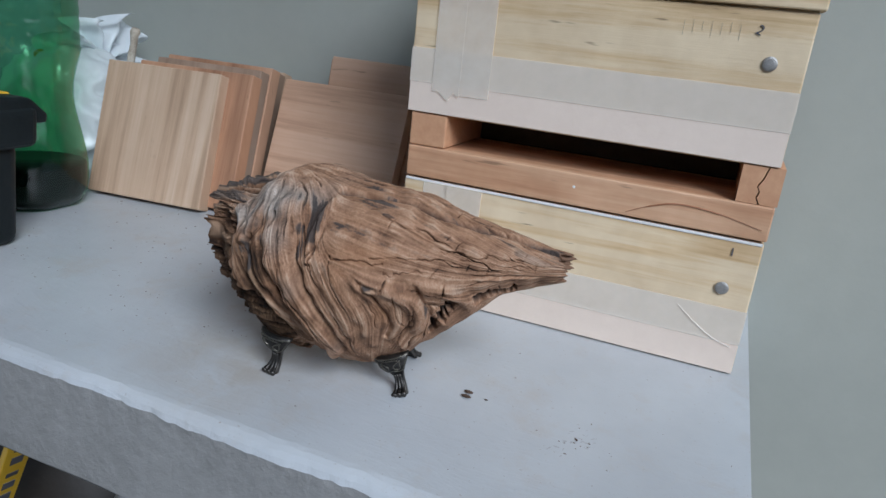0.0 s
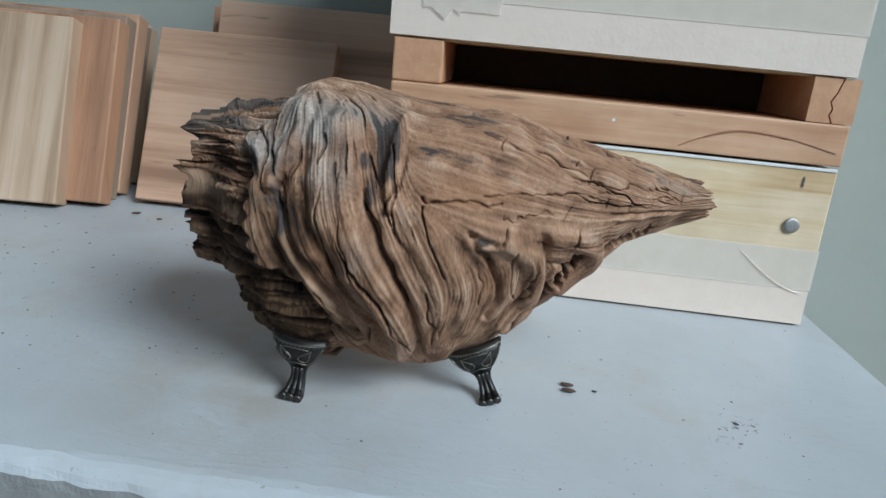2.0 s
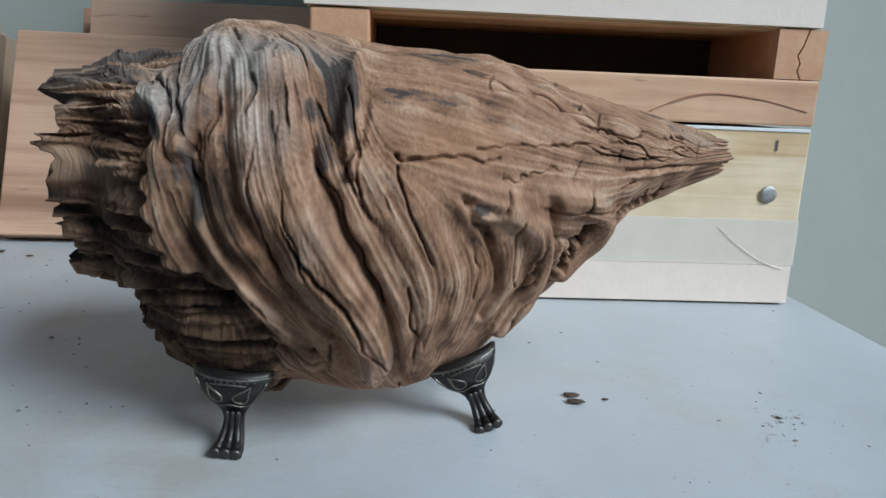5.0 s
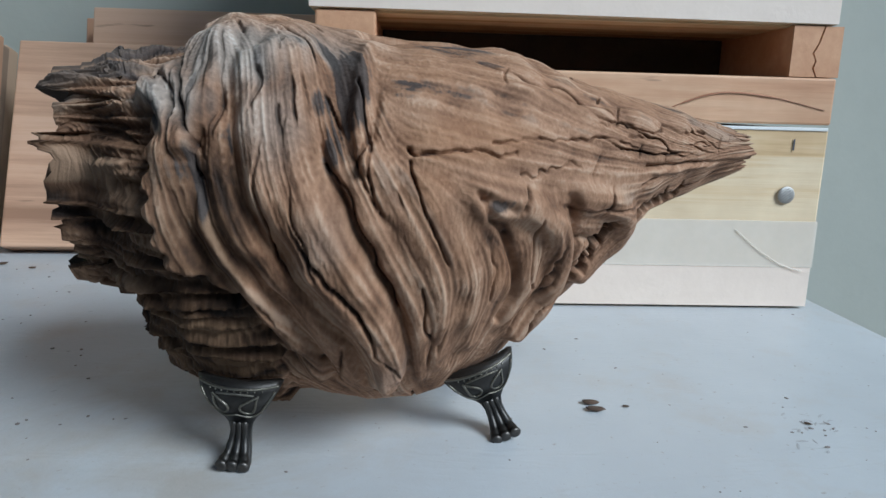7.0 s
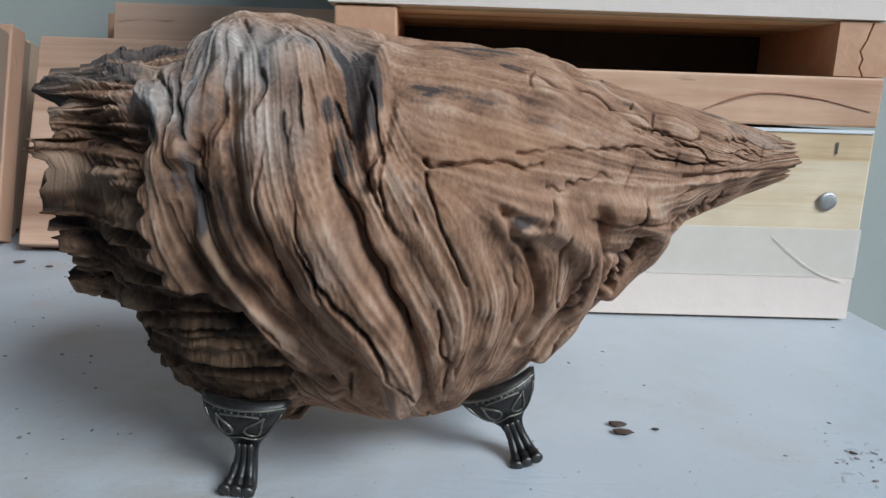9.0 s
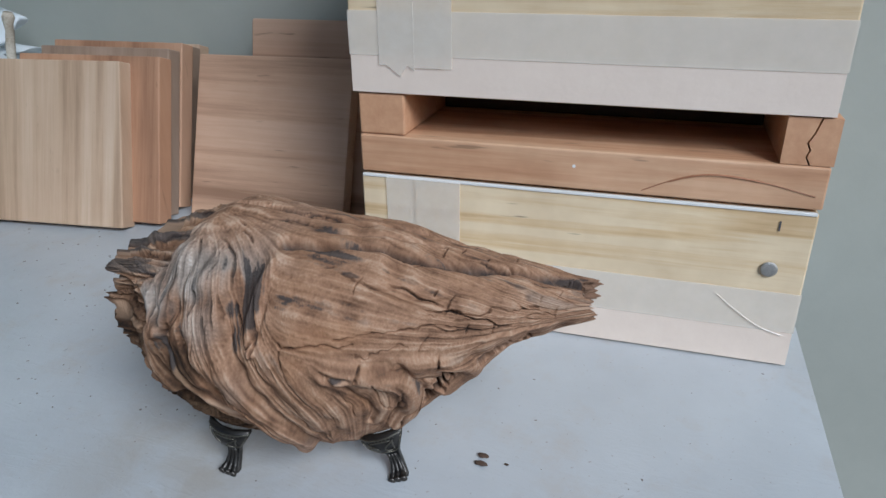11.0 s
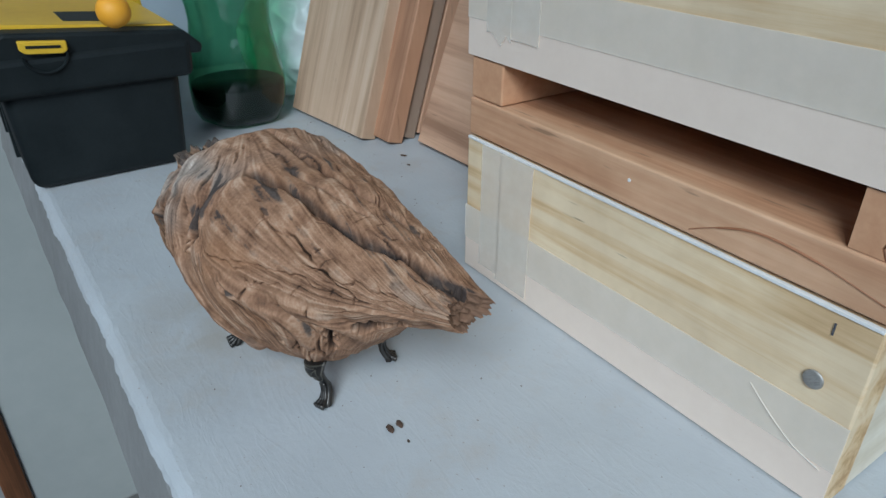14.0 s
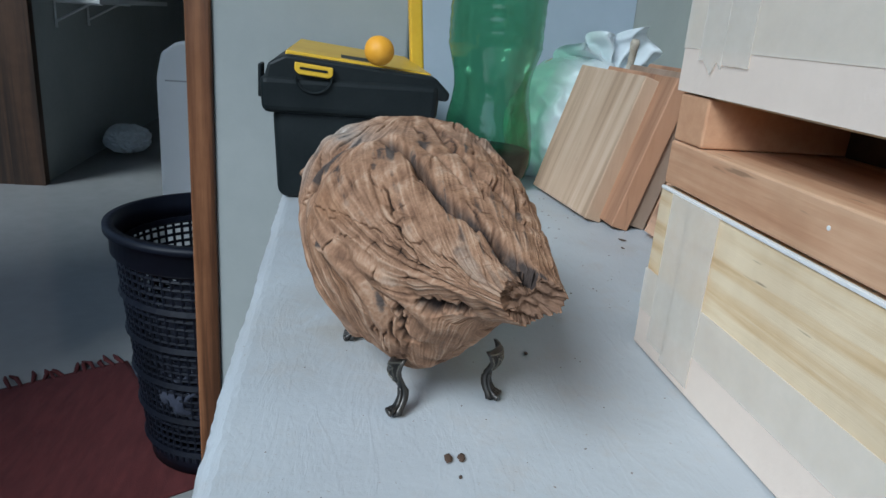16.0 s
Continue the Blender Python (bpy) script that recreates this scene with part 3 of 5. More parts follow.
def build_driftwood(parent):
    nu, nv, cap = 700, 640, 46
    prof = np.array(BODY, float) / 1000
    s = np.linspace(0, 1, nu)
    px = prof[0, 0] + (prof[-1, 0] - prof[0, 0]) * s
    top, bot, wid, mid = (np.interp(px, prof[:, 0], prof[:, k]) for k in range(1, 5))
    k = np.hanning(41)
    k /= k.sum()

    def ease(a):
        return np.convolve(np.pad(a, 20, mode="reflect", reflect_type="odd"), k, "valid")

    top, bot, wid, mid = ease(top), ease(bot), np.maximum(ease(wid), 0.004), ease(mid)
    a = np.linspace(0, 2 * math.pi, nv, endpoint=False)
    c, d = np.cos(a), np.sin(a)
    blunt = smooth(-0.295, -0.326, px)[:, None]  # the broken end is squarer
    e = 2 / (2.25 + 2.2 * blunt)
    cy, sz = np.sign(c) * np.abs(c) ** e, np.sign(d) * np.abs(d) ** e
    P = np.zeros((nu, nv, 3))
    P[..., 0] = px[:, None]
    P[..., 1] = mid[:, None] + wid[:, None] * cy
    hub = bot + 0.60 * (top - bot)  # widest above the middle, narrowing to a keel
    P[..., 2] = hub[:, None] + np.where(sz > 0, (top - hub)[:, None] * sz, (hub - bot)[:, None] * sz)
    keel = np.clip(-sz, 0, 1) ** 1.6 * (1 - 0.6 * blunt)
    P[..., 1] = mid[:, None] + (P[..., 1] - mid[:, None]) * (1 - 0.50 * keel)
    rng = np.random.default_rng(7)

    def frames_of(P):
        Pu = np.gradient(P, axis=0)
        Pv = (np.roll(P, -1, 1) - np.roll(P, 1, 1)) / 2
        N = np.cross(Pv, Pu)
        N /= np.linalg.norm(N, axis=-1, keepdims=True) + 1e-12
        if (N[nu // 2, :, 2] * sz[nu // 2]).sum() < 0:
            N = -N
        return Pu, Pv, N

    Pu, Pv, N = frames_of(P)
    X, Y, Z = P[..., 0], P[..., 1], P[..., 2]
    face = smooth(0.45, -0.15, N[..., 1])  # 1 on the front
    over = smooth(0.15, 0.6, N[..., 2])
    # the broken butt: recessed behind the fold, with splinters along the grain
    edge = np.interp(Z, [q[0] / 1000 for q in BREAK], [q[1] / 1000 for q in BREAK]) + 0.0012 * np.sin(Z * 900)
    edge = edge * face + (-0.303 + 0.008 * np.sin(a * 3)[None, :]) * (1 - face)
    butt = smooth(0.0022, -0.0022, X - edge)

    # direction of the grain
    ax, az, w = np.zeros_like(X), np.zeros_like(X), np.full(X.shape, 1e-9)
    for line, width, height, power in FOLDS + STRANDS + SHOULDER + GROOVES[:4] + SPLITS[:4] + AXIAL:
        for (x0, z0), (x1, z1) in zip(line, line[1:]):
            th = 2 * math.atan2(z1 - z0, x1 - x0)
            dd = ((X - (x0 + x1) / 2000) ** 2 + (Z - (z0 + z1) / 2000) ** 2) / 0.012 ** 2 + 0.4
            g = math.hypot(x1 - x0, z1 - z0) / dd ** 1.6
            ax += g * math.cos(th)
            az += g * math.sin(th)
            w += g
    th = 0.5 * np.arctan2(az, ax)
    th = np.where(butt > 0.5, 0.06 * np.sin(Z * 300), th)
    back_th = -0.22 + 0.35 * smooth(-0.22, -0.30, X)
    th = np.where(face > 0.5, th, back_th)
    D = np.stack([np.cos(th), np.zeros_like(th), np.sin(th)], -1)
    D[..., 1] = np.where(face > 0.5, 0, -0.18)
    uu, vv, uv = (Pu * Pu).sum(-1), (Pv * Pv).sum(-1), (Pu * Pv).sum(-1)
    du_, dv_ = (D * Pu).sum(-1), (D * Pv).sum(-1)
    det = uu * vv - uv * uv + 1e-18
    su, sv = (vv * du_ - uv * dv_) / det, (uu * dv_ - uv * du_) / det
    ln = np.sqrt(np.square(su[..., None] * Pu + sv[..., None] * Pv).sum(-1)) + 1e-12
    su, sv = su / ln, sv / ln

    def drawn(seed, steps, step):
        total = seed.copy()
        gi, gj = np.meshgrid(np.arange(nu, dtype=float), np.arange(nv, dtype=float), indexing="ij")
        for sign in (1, -1):
            i, j = gi.copy(), gj.copy()
            pu, pv = su * sign, sv * sign
            for _ in range(steps):
                i = np.clip(i + pu * step, 0, nu - 1)
                j = (j + pv * step) % nv
                ii, jj = i.round().astype(int), j.round().astype(int) % nv
                total += seed[ii, jj]
                qu, qv = su[ii, jj], sv[ii, jj]
                turn = np.sign(pu * qu * uu + pv * qv * vv + (pu * qv + pv * qu) * uv)
                turn[turn == 0] = 1
                pu, pv = qu * turn, qv * turn
        total = blur(total, 1, True)
        total -= total.mean()
        return total / (total.std() + 1e-9)


    def traced(count, longest, across=False, region=None):
        """Drying cracks: thin lines that follow the grain, or cross it."""
        got = np.zeros((nu, nv))
        for _ in range(count):
            i, j = rng.uniform(5, nu - 5), rng.uniform(0, nv)
            if region is not None and rng.random() > region[int(i), int(j) % nv]:
                continue
            pu, pv = su[int(i), int(j) % nv], sv[int(i), int(j) % nv]
            length, deep = rng.uniform(0.25, 1) * longest, rng.uniform(0.35, 1)
            steps = int(length / 0.00025)
            wob = 0.0
            for k in range(steps):
                ii, jj = int(i), int(j) % nv
                if not 2 < ii < nu - 3:
                    break
                fade = min(1.0, 4 * k / steps, 4 * (1 - k / steps))
                got[ii, jj] = max(got[ii, jj], deep * fade)
                qu, qv = su[ii, jj], sv[ii, jj]
                if pu * qu * uu[ii, jj] + pv * qv * vv[ii, jj] < 0:
                    qu, qv = -qu, -qv
                pu, pv = qu, qv
                wob = 0.93 * wob + rng.normal(0, 0.09)
                mu, mv = (-pv * vv[ii, jj] / (uu[ii, jj] * vv[ii, jj]) ** 0.5, pu * uu[ii, jj] / (uu[ii, jj] * vv[ii, jj]) ** 0.5)
                if across:
                    i, j = i + 0.00025 * (mu + wob * pu), j + 0.00025 * (mv + wob * pv)
                else:
                    i, j = i + 0.00025 * (pu + wob * mu), j + 0.00025 * (pv + wob * mv)
        return got

    tip_zone = smooth(-0.225, -0.195, X) * smooth(-0.118, -0.13, X) * smooth(0.07, 0.09, Z)
    calm = smooth(-0.268, -0.245, X) * smooth(0.55, 0.1, N[..., 1])  # smooth lobes towards the tip
    sparse = 1 - 0.8 * calm
    marks = np.maximum(traced(120, 0.055, False, sparse), np.maximum(0.85 * traced(120, 0.011, True, tip_zone), 0.7 * traced(200, 0.016, False, sparse)))
    marks = np.maximum(marks, traced(60, 0.030, False, calm))
    checks = np.clip(blur(marks, 1, True) * 2.2, 0, 1)
    fine = drawn(rng.standard_normal((nu, nv)), 22, 0.0007)
    coarse = drawn(blur(rng.standard_normal((nu, nv)), 5, True), 34, 0.0009)
    broad = drawn(blur(rng.standard_normal((nu, nv)), 13, True), 36, 0.0014)

    # soft uneven swellings at two sizes
    soft, rough = np.zeros_like(X), np.zeros_like(X)
    for _ in range(26):
        q = rng.normal(size=3)
        q /= np.linalg.norm(q)
        soft += np.sin((P @ q) * rng.uniform(330, 620) + rng.uniform(0, 6.28)) / 3.6
        rough += np.sin((P @ q) * rng.uniform(1100, 2300) + rng.uniform(0, 6.28)) / 3.6
    wx, wz = X + 0.00015 * broad + 0.00025 * soft, Z + 0.00015 * broad + 0.0002 * soft
    relief = 0.75 * fields(wx, wz, FOLDS) + 0.5 * fields(wx, wz, STRANDS) + 0.7 * fields(wx, wz, SHOULDER) + 0.5 * fields(wx, wz, GROOVES) + 0.7 * fields(wx, wz, CREASES)
    relief *= 1 - smooth(0.5, 0.85, N[..., 2]) * smooth(-0.252, -0.236, X)
    groove = np.clip(-fields(X, Y + 0.0016 * broad + 0.0008 * coarse, TOP_CRACKS) / 0.005, 0, 1) * over
    split = np.clip(-fields(X + 0.0007 * broad + 0.0006 * soft, Z + 0.0006 * soft + 0.0003 * rough, [(l, 0.32, d, 2) for l, w, d, q in CRACKS + SPLITS]) / 0.0022, 0, 1) * face * (1 - butt) * np.clip(0.8 + 0.5 * coarse, 0.1, 1)
    h = face * relief * (1 - 0.9 * butt)
    layer = Z / 0.0078 + 0.3 * np.sin(Z * 330) + 4 * (X + 0.3) * np.sin(Z * 90)
    bent = layer + 0.06 * broad
    slat = 0.0032 * np.abs(np.sin(np.pi * bent)) ** 0.45 - 0.0018 + 0.0010 * np.sin(np.floor(bent) * 12.9)
    h += face * 0.4 * fields(X + 0.0007 * broad + 0.0006 * soft, Z + 0.0006 * soft + 0.0003 * rough, [(l, w * 0.65, d, q) for l, w, d, q in CRACKS + SPLITS]) * (1 - butt) * np.clip(1 + 0.5 * coarse, 0.1, 1.6)
    h += over * fields(X, Y + 0.0016 * broad + 0.0008 * coarse, TOP_CRACKS)
    string = 1 - 0.4 * calm
    h += string * (0.00020 * broad + 0.00009 * coarse + 0.00006 * fine) + (1 - face) * (0.00025 * broad + 0.00012 * coarse)
    h += (1 - butt) * (0.00030 * soft + 0.000035 * rough)
    h += -0.0017 * checks * (1 - 0.5 * butt)
    h += -0.0040 * butt * smooth(-0.75, -0.45, N[..., 2]) + butt * (0.0006 * np.sin(Z * 1750 + 1.5 * broad) + 0.0009 * broad + 0.0009 * coarse + 0.0003 * fine + slat)
    slim = smooth(-0.112, -0.14, X)
    h *= 0.3 + 0.7 * smooth(-0.329, -0.319, X)
    h *= 0.15 + 0.85 * slim
    lean = N.copy()
    lean[..., 0] *= 0.15 + 0.85 * smooth(-0.326, -0.305, X)  # the broken end grows no longer
    P = P + lean * h[..., None]
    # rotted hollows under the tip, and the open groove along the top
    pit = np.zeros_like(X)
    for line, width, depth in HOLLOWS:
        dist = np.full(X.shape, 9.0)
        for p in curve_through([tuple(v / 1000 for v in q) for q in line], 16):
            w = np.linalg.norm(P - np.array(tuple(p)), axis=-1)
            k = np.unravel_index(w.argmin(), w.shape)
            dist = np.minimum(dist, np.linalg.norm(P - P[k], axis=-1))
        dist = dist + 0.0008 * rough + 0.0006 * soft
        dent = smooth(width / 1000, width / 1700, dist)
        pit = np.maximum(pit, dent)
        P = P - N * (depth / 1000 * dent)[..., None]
    # ragged end and lower rim of the butt, ragged tip
    ragged = np.interp(np.arange(nv), np.linspace(0, nv, 120), np.r_[rng.uniform(-1, 1, 119), 0])
    ragged += 0.8 * np.sin(7 * a + 1.3) * np.sin(3 * a)
    P[..., 0] += (0.004 * smooth(-0.128, -0.112, px)[:, None]) * (0.5 * ragged[None, :] + 0.5 * np.sin(2 * a + 0.8)[None, :])
    stepped = 0.0038 * np.sin(np.floor(layer) * 78.2) + 0.0016 * np.sin(np.floor(layer * 3.1) * 41.7) + 0.0005 * ragged[None, :] - 0.002
    P[..., 0] -= smooth(-0.298, -0.327, px)[:, None] * stepped
    P[..., 2] += 0.0011 * np.sin(2 * np.pi * layer) * butt * smooth(0.1, -0.3, N[..., 2])  # laminae end in steps below
    notch = np.exp(-(((a - 1.5) / 0.5) ** 2))  # the tip is split in two prongs
    P[..., 0] -= 0.007 * smooth(-0.126, -0.112, px)[:, None] * notch[None, :]
    tooth = np.clip(coarse, -1.5, 1.5) * butt * smooth(0.05, 0.03, P[..., 2]) * face
    P[..., 2] += 0.0016 * tooth

    rows = [P]
    end = []
    for i in range(1, cap):
        r = 1 - (i / cap) ** 1.1
        ring = P[0].copy()
        cm = ring.mean(0)
        ring = cm + (ring - cm) * r
        dent = 0.010 * (1 - r ** 3) + 0.004 * np.interp(np.arange(nv), np.arange(nv), np.roll(ragged, i * 2)) * r * (1 - r) * 3
        ring[:, 0] = P[0, :, 0] * r + cm[0] * (1 - r) + dent
        end.append(ring)
    tip = []
    for i in range(1, 15):
        r = 1 - (i / 15) ** 1.2
        ring = P[-1].copy()
        cm = ring.mean(0)
        ring = cm + (ring - cm) * r
        # broken across the grain: splinters in layers, each ending a little further in or out
        leaf = 260 * ring[:, 2] + 90 * ring[:, 1]
        broken = 0.0026 * np.sin(np.floor(leaf * 2) * 78.2) + 0.0012 * np.sin(900 * ring[:, 1] + 3 * np.floor(leaf * 2))
        ring[:, 0] = P[-1, :, 0] * r ** 4 + cm[0] * (1 - r ** 4) - 0.004 * (1 - r ** 2) + broken * min(1, 3 * (1 - r))
        tip.append(ring)
    G = np.concatenate([np.array(end[::-1]), P, np.array(tip)], 0)
    n0 = G.shape[0]
    verts = G.reshape(-1, 3)
    i, j = np.meshgrid(np.arange(n0 - 1), np.arange(nv), indexing="ij")
    jn = (j + 1) % nv
    quads = np.stack([i * nv + j, i * nv + jn, (i + 1) * nv + jn, (i + 1) * nv + j], -1).reshape(-1, 4)
    me = bpy.data.meshes.new("wood_body")
    faces = quads.tolist() + [list(range(nv))[::-1], list(range((n0 - 1) * nv, n0 * nv))]
    me.from_pydata(verts.tolist(), [], faces)
    bmn = bmesh.new()
    bmn.from_mesh(me)
    bmesh.ops.recalc_face_normals(bmn, faces=bmn.faces)
    bmn.to_mesh(me)
    bmn.free()
    me.shade_smooth()

    def spots(list_of, pts):
        m = np.zeros(pts[0].shape)
        for (x, z, rx, rz, amount) in list_of:
            m = np.maximum(m, amount * np.exp(-(((pts[0] - x / 1000) * 1000 / rx) ** 2 + ((pts[1] - z / 1000) * 1000 / rz) ** 2)))
        return m

    wild = 0.22 * coarse + 0.2 * broad
    pts = (X + 0.002 * broad + 0.001 * soft, Z + 0.001 * coarse)
    weathered = smooth(0.15, 0.9, spots([(-275, 121, 20, 12, 1.0), (-289, 109, 12, 10, 0.85), (-258, 125, 20, 7, 0.9), (-264, 103, 9, 16, 0.55), (-253, 76, 9, 12, 0.4), (-232, 123, 12, 4, 0.7), (-149, 106, 22, 5, 0.5), (-234, 35, 8, 10, 0.4)], pts) * (1 - 0.7 * over * smooth(-0.25, -0.22, X)) + 0.35 * wild * over)
    weathered = 0.9 * weathered * (0.45 + 0.55 * face) * (1 - 0.6 * smooth(0.8, 0.95, N[..., 2])) + 0.06
    mottle = np.clip(0.78 + 0.26 * coarse + 0.22 * fine + 0.15 * soft, 0, 1.4)
    charred_and_shade = smooth(0.18, 0.8, spots([(-249, 115, 6.5, 9, 1.5), (-250, 101, 3.5, 9, 0.9), (-232, 114, 11, 3, 0.75), (-220, 113, 11, 2.2, 0.65), (-293, 104, 6, 6, 0.7), (-217, 104, 6, 2, 0.35), (-176, 104, 3, 2, 0.4), (-135, 98, 4, 2, 0.35), (-281, 88, 4, 14, 0.7), (-273, 98, 2.5, 10, 0.6), (-208, 85, 5, 2, 0.6), (-164, 103, 5, 1.2, 0.4), (-181, 68, 2.5, 8, 0.5)], pts) * face * mottle * 1.1)
    streaky = np.clip(0.62 + 0.40 * coarse + 0.25 * fine + 0.25 * broad, 0, 1.6)
    plan = smooth(0.12, 0.95, spots([(-255, -182, 11, 8, 0.9), (-222, -166, 15, 9, 1.1), (-231, -149, 10, 8, 0.9), (-205, -157, 22, 5, 1.0), (-167, -147, 18, 5, 0.9), (-194, -130, 16, 7, 0.85), (-135, -134, 14, 5, 0.85), (-168, -128, 20, 5, 0.8), (-230, -127, 14, 8, 0.75), (-225, -100, 22, 8, 0.6)], (X + 0.002 * broad, Y + 0.001 * coarse)) * streaky)
    ruddy = smooth(0.1, 0.9, spots([(-215, 101, 24, 7, 1.0), (-226, 89, 9, 10, 0.75), (-203, 64, 6, 12, 0.75), (-265, 74, 9, 14, 0.6)], pts)) * face
    lines = over * smooth(0.8, 1.7, coarse + 0.4 * broad) * smooth(-0.115, -0.15, X)
    charred_and_shade = np.maximum(charred_and_shade, 0.42 * calm * smooth(0.4, 1.9, 0.45 * soft + 0.8 * coarse + 0.4 * broad))
    # besides the char, shade of the hollows and top groove is painted in
    charred_and_shade = np.clip(np.maximum(np.maximum(charred_and_shade, plan * over), np.maximum(0.75 * lines, np.maximum(pit ** 0.5, groove * np.clip(0.75 + 0.2 * coarse, 0, 1)))), 0, 1)
    # broken wood's own brown plus painted shade, stronger low down and behind folds
    raw_and_shade = np.clip(butt * (0.75 - 0.42 * smooth(0.08, 0.112, Z)) + smooth(0.1, 0.9, spots([(-292, 40, 26, 18, 1.0), (-279, 76, 10, 26, 1.0), (-264, 38, 9, 12, 0.7)], pts)) * (0.3 + 0.5 * face), 0, 1)
    # grain is lowered along cracks: dirt and crack shade put into the colour
    for name, val, endv in (("grain", 0.5 + (0.07 + 0.10 * string) * fine + 0.03 * rough - 0.8 * checks - 0.55 * split, 0.4), ("streak", 0.44 + string * (0.04 * coarse + 0.045 * broad) + 0.045 * soft + 0.08 * butt * np.clip(coarse, -1.5, 1.2), 0.34), ("weathered", weathered, 0.1), ("charred_and_shade", charred_and_shade, 0.15), ("ruddy", ruddy, 0.0), ("raw_and_shade", raw_and_shade, 0.9)):
        full = np.concatenate([np.full((cap - 1, nv), endv), val, np.full((14, nv), {"grain": 0.45, "streak": 0.42, "charred_and_shade": 0.4}.get(name, 0.1))], 0)
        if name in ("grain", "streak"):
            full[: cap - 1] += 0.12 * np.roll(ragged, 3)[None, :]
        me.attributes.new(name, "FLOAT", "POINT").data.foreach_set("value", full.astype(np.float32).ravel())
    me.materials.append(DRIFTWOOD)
    ob = new("wood_body", me)
    ob.parent = parent
    ob.matrix_parent_inverse = world_of(parent).inverted()
    return ob


sculpture = thing("driftwood_sculpture", (-0.24, -0.145, 0), "gnarled brown driftwood piece mounted on three small bronze paw feet", "sculpture")
build_driftwood(sculpture)


def build_foot(toe, turn, roll=0.0):
    """A cast foot: a curved shield tapering to an ankle, and a paw with three toes. toe: where the paw stands; turn: the way that it faces (degrees)."""
    place = Matrix.Translation((toe[0], toe[1], 0)) @ Matrix.Rotation(radians(turn), 4, "Z") @ Matrix.Rotation(radians(roll), 4, "Y") @ Matrix.Scale(0.85, 4)
    # local: x across, -y outwards, z up
    rows = [(0.0335, 0.0154, 0.0018), (0.0300, 0.0140, 0.0002), (0.0265, 0.0121, -0.0003), (0.0235, 0.0101, 0.0008), (0.0208, 0.0082, 0.0028), (0.0182, 0.0060, 0.0048), (0.0155, 0.0044, 0.0062), (0.0125, 0.0037, 0.0066), (0.0095, 0.0038, 0.0060), (0.0065, 0.0044, 0.0044), (0.004, 0.0050, 0.0026), (0.0010, 0.0052, 0.0016)]
    bm, rings, n = bmesh.new(), [], 14

    def front(z, x):
        """The outer face's place, bowed round the foot."""
        hw = np.interp(z, [r[0] for r in rows[::-1]], [r[1] for r in rows[::-1]])
        off = np.interp(z, [r[0] for r in rows[::-1]], [r[2] for r in rows[::-1]])
        return off + 0.35 * hw * (x / hw) ** 2 - 0.0028, hw

    for z, hw, off in rows:
        ring = []
        for i in range(n + 1):
            x = hw * (2 * i / n - 1)
            ring.append((x, front(z, x)[0], z))
        thick = 0.0026 if z > 0.017 else 0.0036
        for i in range(n, -1, -1):
            x = hw * (2 * i / n - 1) * 0.9
            ring.append((x, front(z, x)[0] + thick, z))
        rings.append([bm.verts.new(p) for p in ring])
    m = len(rings[0])
    for p, q in zip(rings, rings[1:]):
        for i in range(m):
            bm.faces.new((p[i], q[i], q[(i + 1) % m], p[(i + 1) % m]))
    bm.faces.new(rings[0])
    bm.faces.new(rings[-1][::-1])
    bmesh.ops.recalc_face_normals(bm, faces=bm.faces)
    bmesh.ops.transform(bm, matrix=place, verts=bm.verts)
    foot = part("foot", bm, BRONZE, sculpture, "dark antique bronze paw foot with scrollwork", True)
    for sx in (-1, 0, 1):
        line = [(sx * 0.0021, 0.0036, 0.0168), (sx * 0.0021, 0.0038, 0.0125), (sx * 0.0027, 0.0020, 0.0070), (sx * 0.0036, -0.0012, 0.0036), (sx * 0.0040, -0.0040, 0.0024)]
        b = tube(curve_through(line, 4), [0.0006] + [0.0012] * 6 + [0.0015] * 4 + [0.0020] * 3 + [0.0024, 0.0023, 0.0014], 10)
        bmesh.ops.transform(b, matrix=place, verts=b.verts)
        part("toe", b, BRONZE, foot, "", True)

    def on_face(x, z):
        return (x, front(z, x)[0] - 0.0003, z)

    for sx in (-1, 1):
        cx, cz = sx * 0.0056, 0.0256
        drop = []
        for k in range(19):
            t = 2 * math.pi * k / 18
            r = 0.0030 * (1 - math.cos(t)) / 2 + 0.0002
            along, across = 0.0042 * math.cos(t), 0.0024 * math.sin(t) * (1 - math.cos(t)) / 1.3
            tilt = sx * 0.65
            drop.append(on_face(cx + across * math.cos(tilt) + along * math.sin(tilt), cz - across * math.sin(tilt) + along * math.cos(tilt)))
        b = tube(drop, 0.00042, 6)
        bmesh.ops.transform(b, matrix=place, verts=b.verts)
        part("scroll_ornament", b, BRONZE_WORN, foot, "raised worn teardrop scroll", True)
    rim = [on_face(x, z) for x, z in ((-0.0132, 0.0300), (-0.0104, 0.0252), (-0.0076, 0.0212), (-0.0048, 0.0196), (-0.0022, 0.0203), (0, 0.0210), (0.0022, 0.0203), (0.0048, 0.0196), (0.0076, 0.0212), (0.0104, 0.0252), (0.0132, 0.0300))]
    b = tube(curve_through(rim, 3), 0.0004, 6)
    bmesh.ops.transform(b, matrix=place, verts=b.verts)
    part("rim_line", b, BRONZE_WORN, foot, "", True)
    lip = [on_face(x, z) for x, z in ((-0.0142, 0.0318), (-0.0100, 0.0314), (-0.0055, 0.0312), (0, 0.0312), (0.0055, 0.0312), (0.0100, 0.0314), (0.0142, 0.0318))]
    b = tube(curve_through(lip, 4), 0.00055, 6)
    bmesh.ops.transform(b, matrix=place, verts=b.verts)
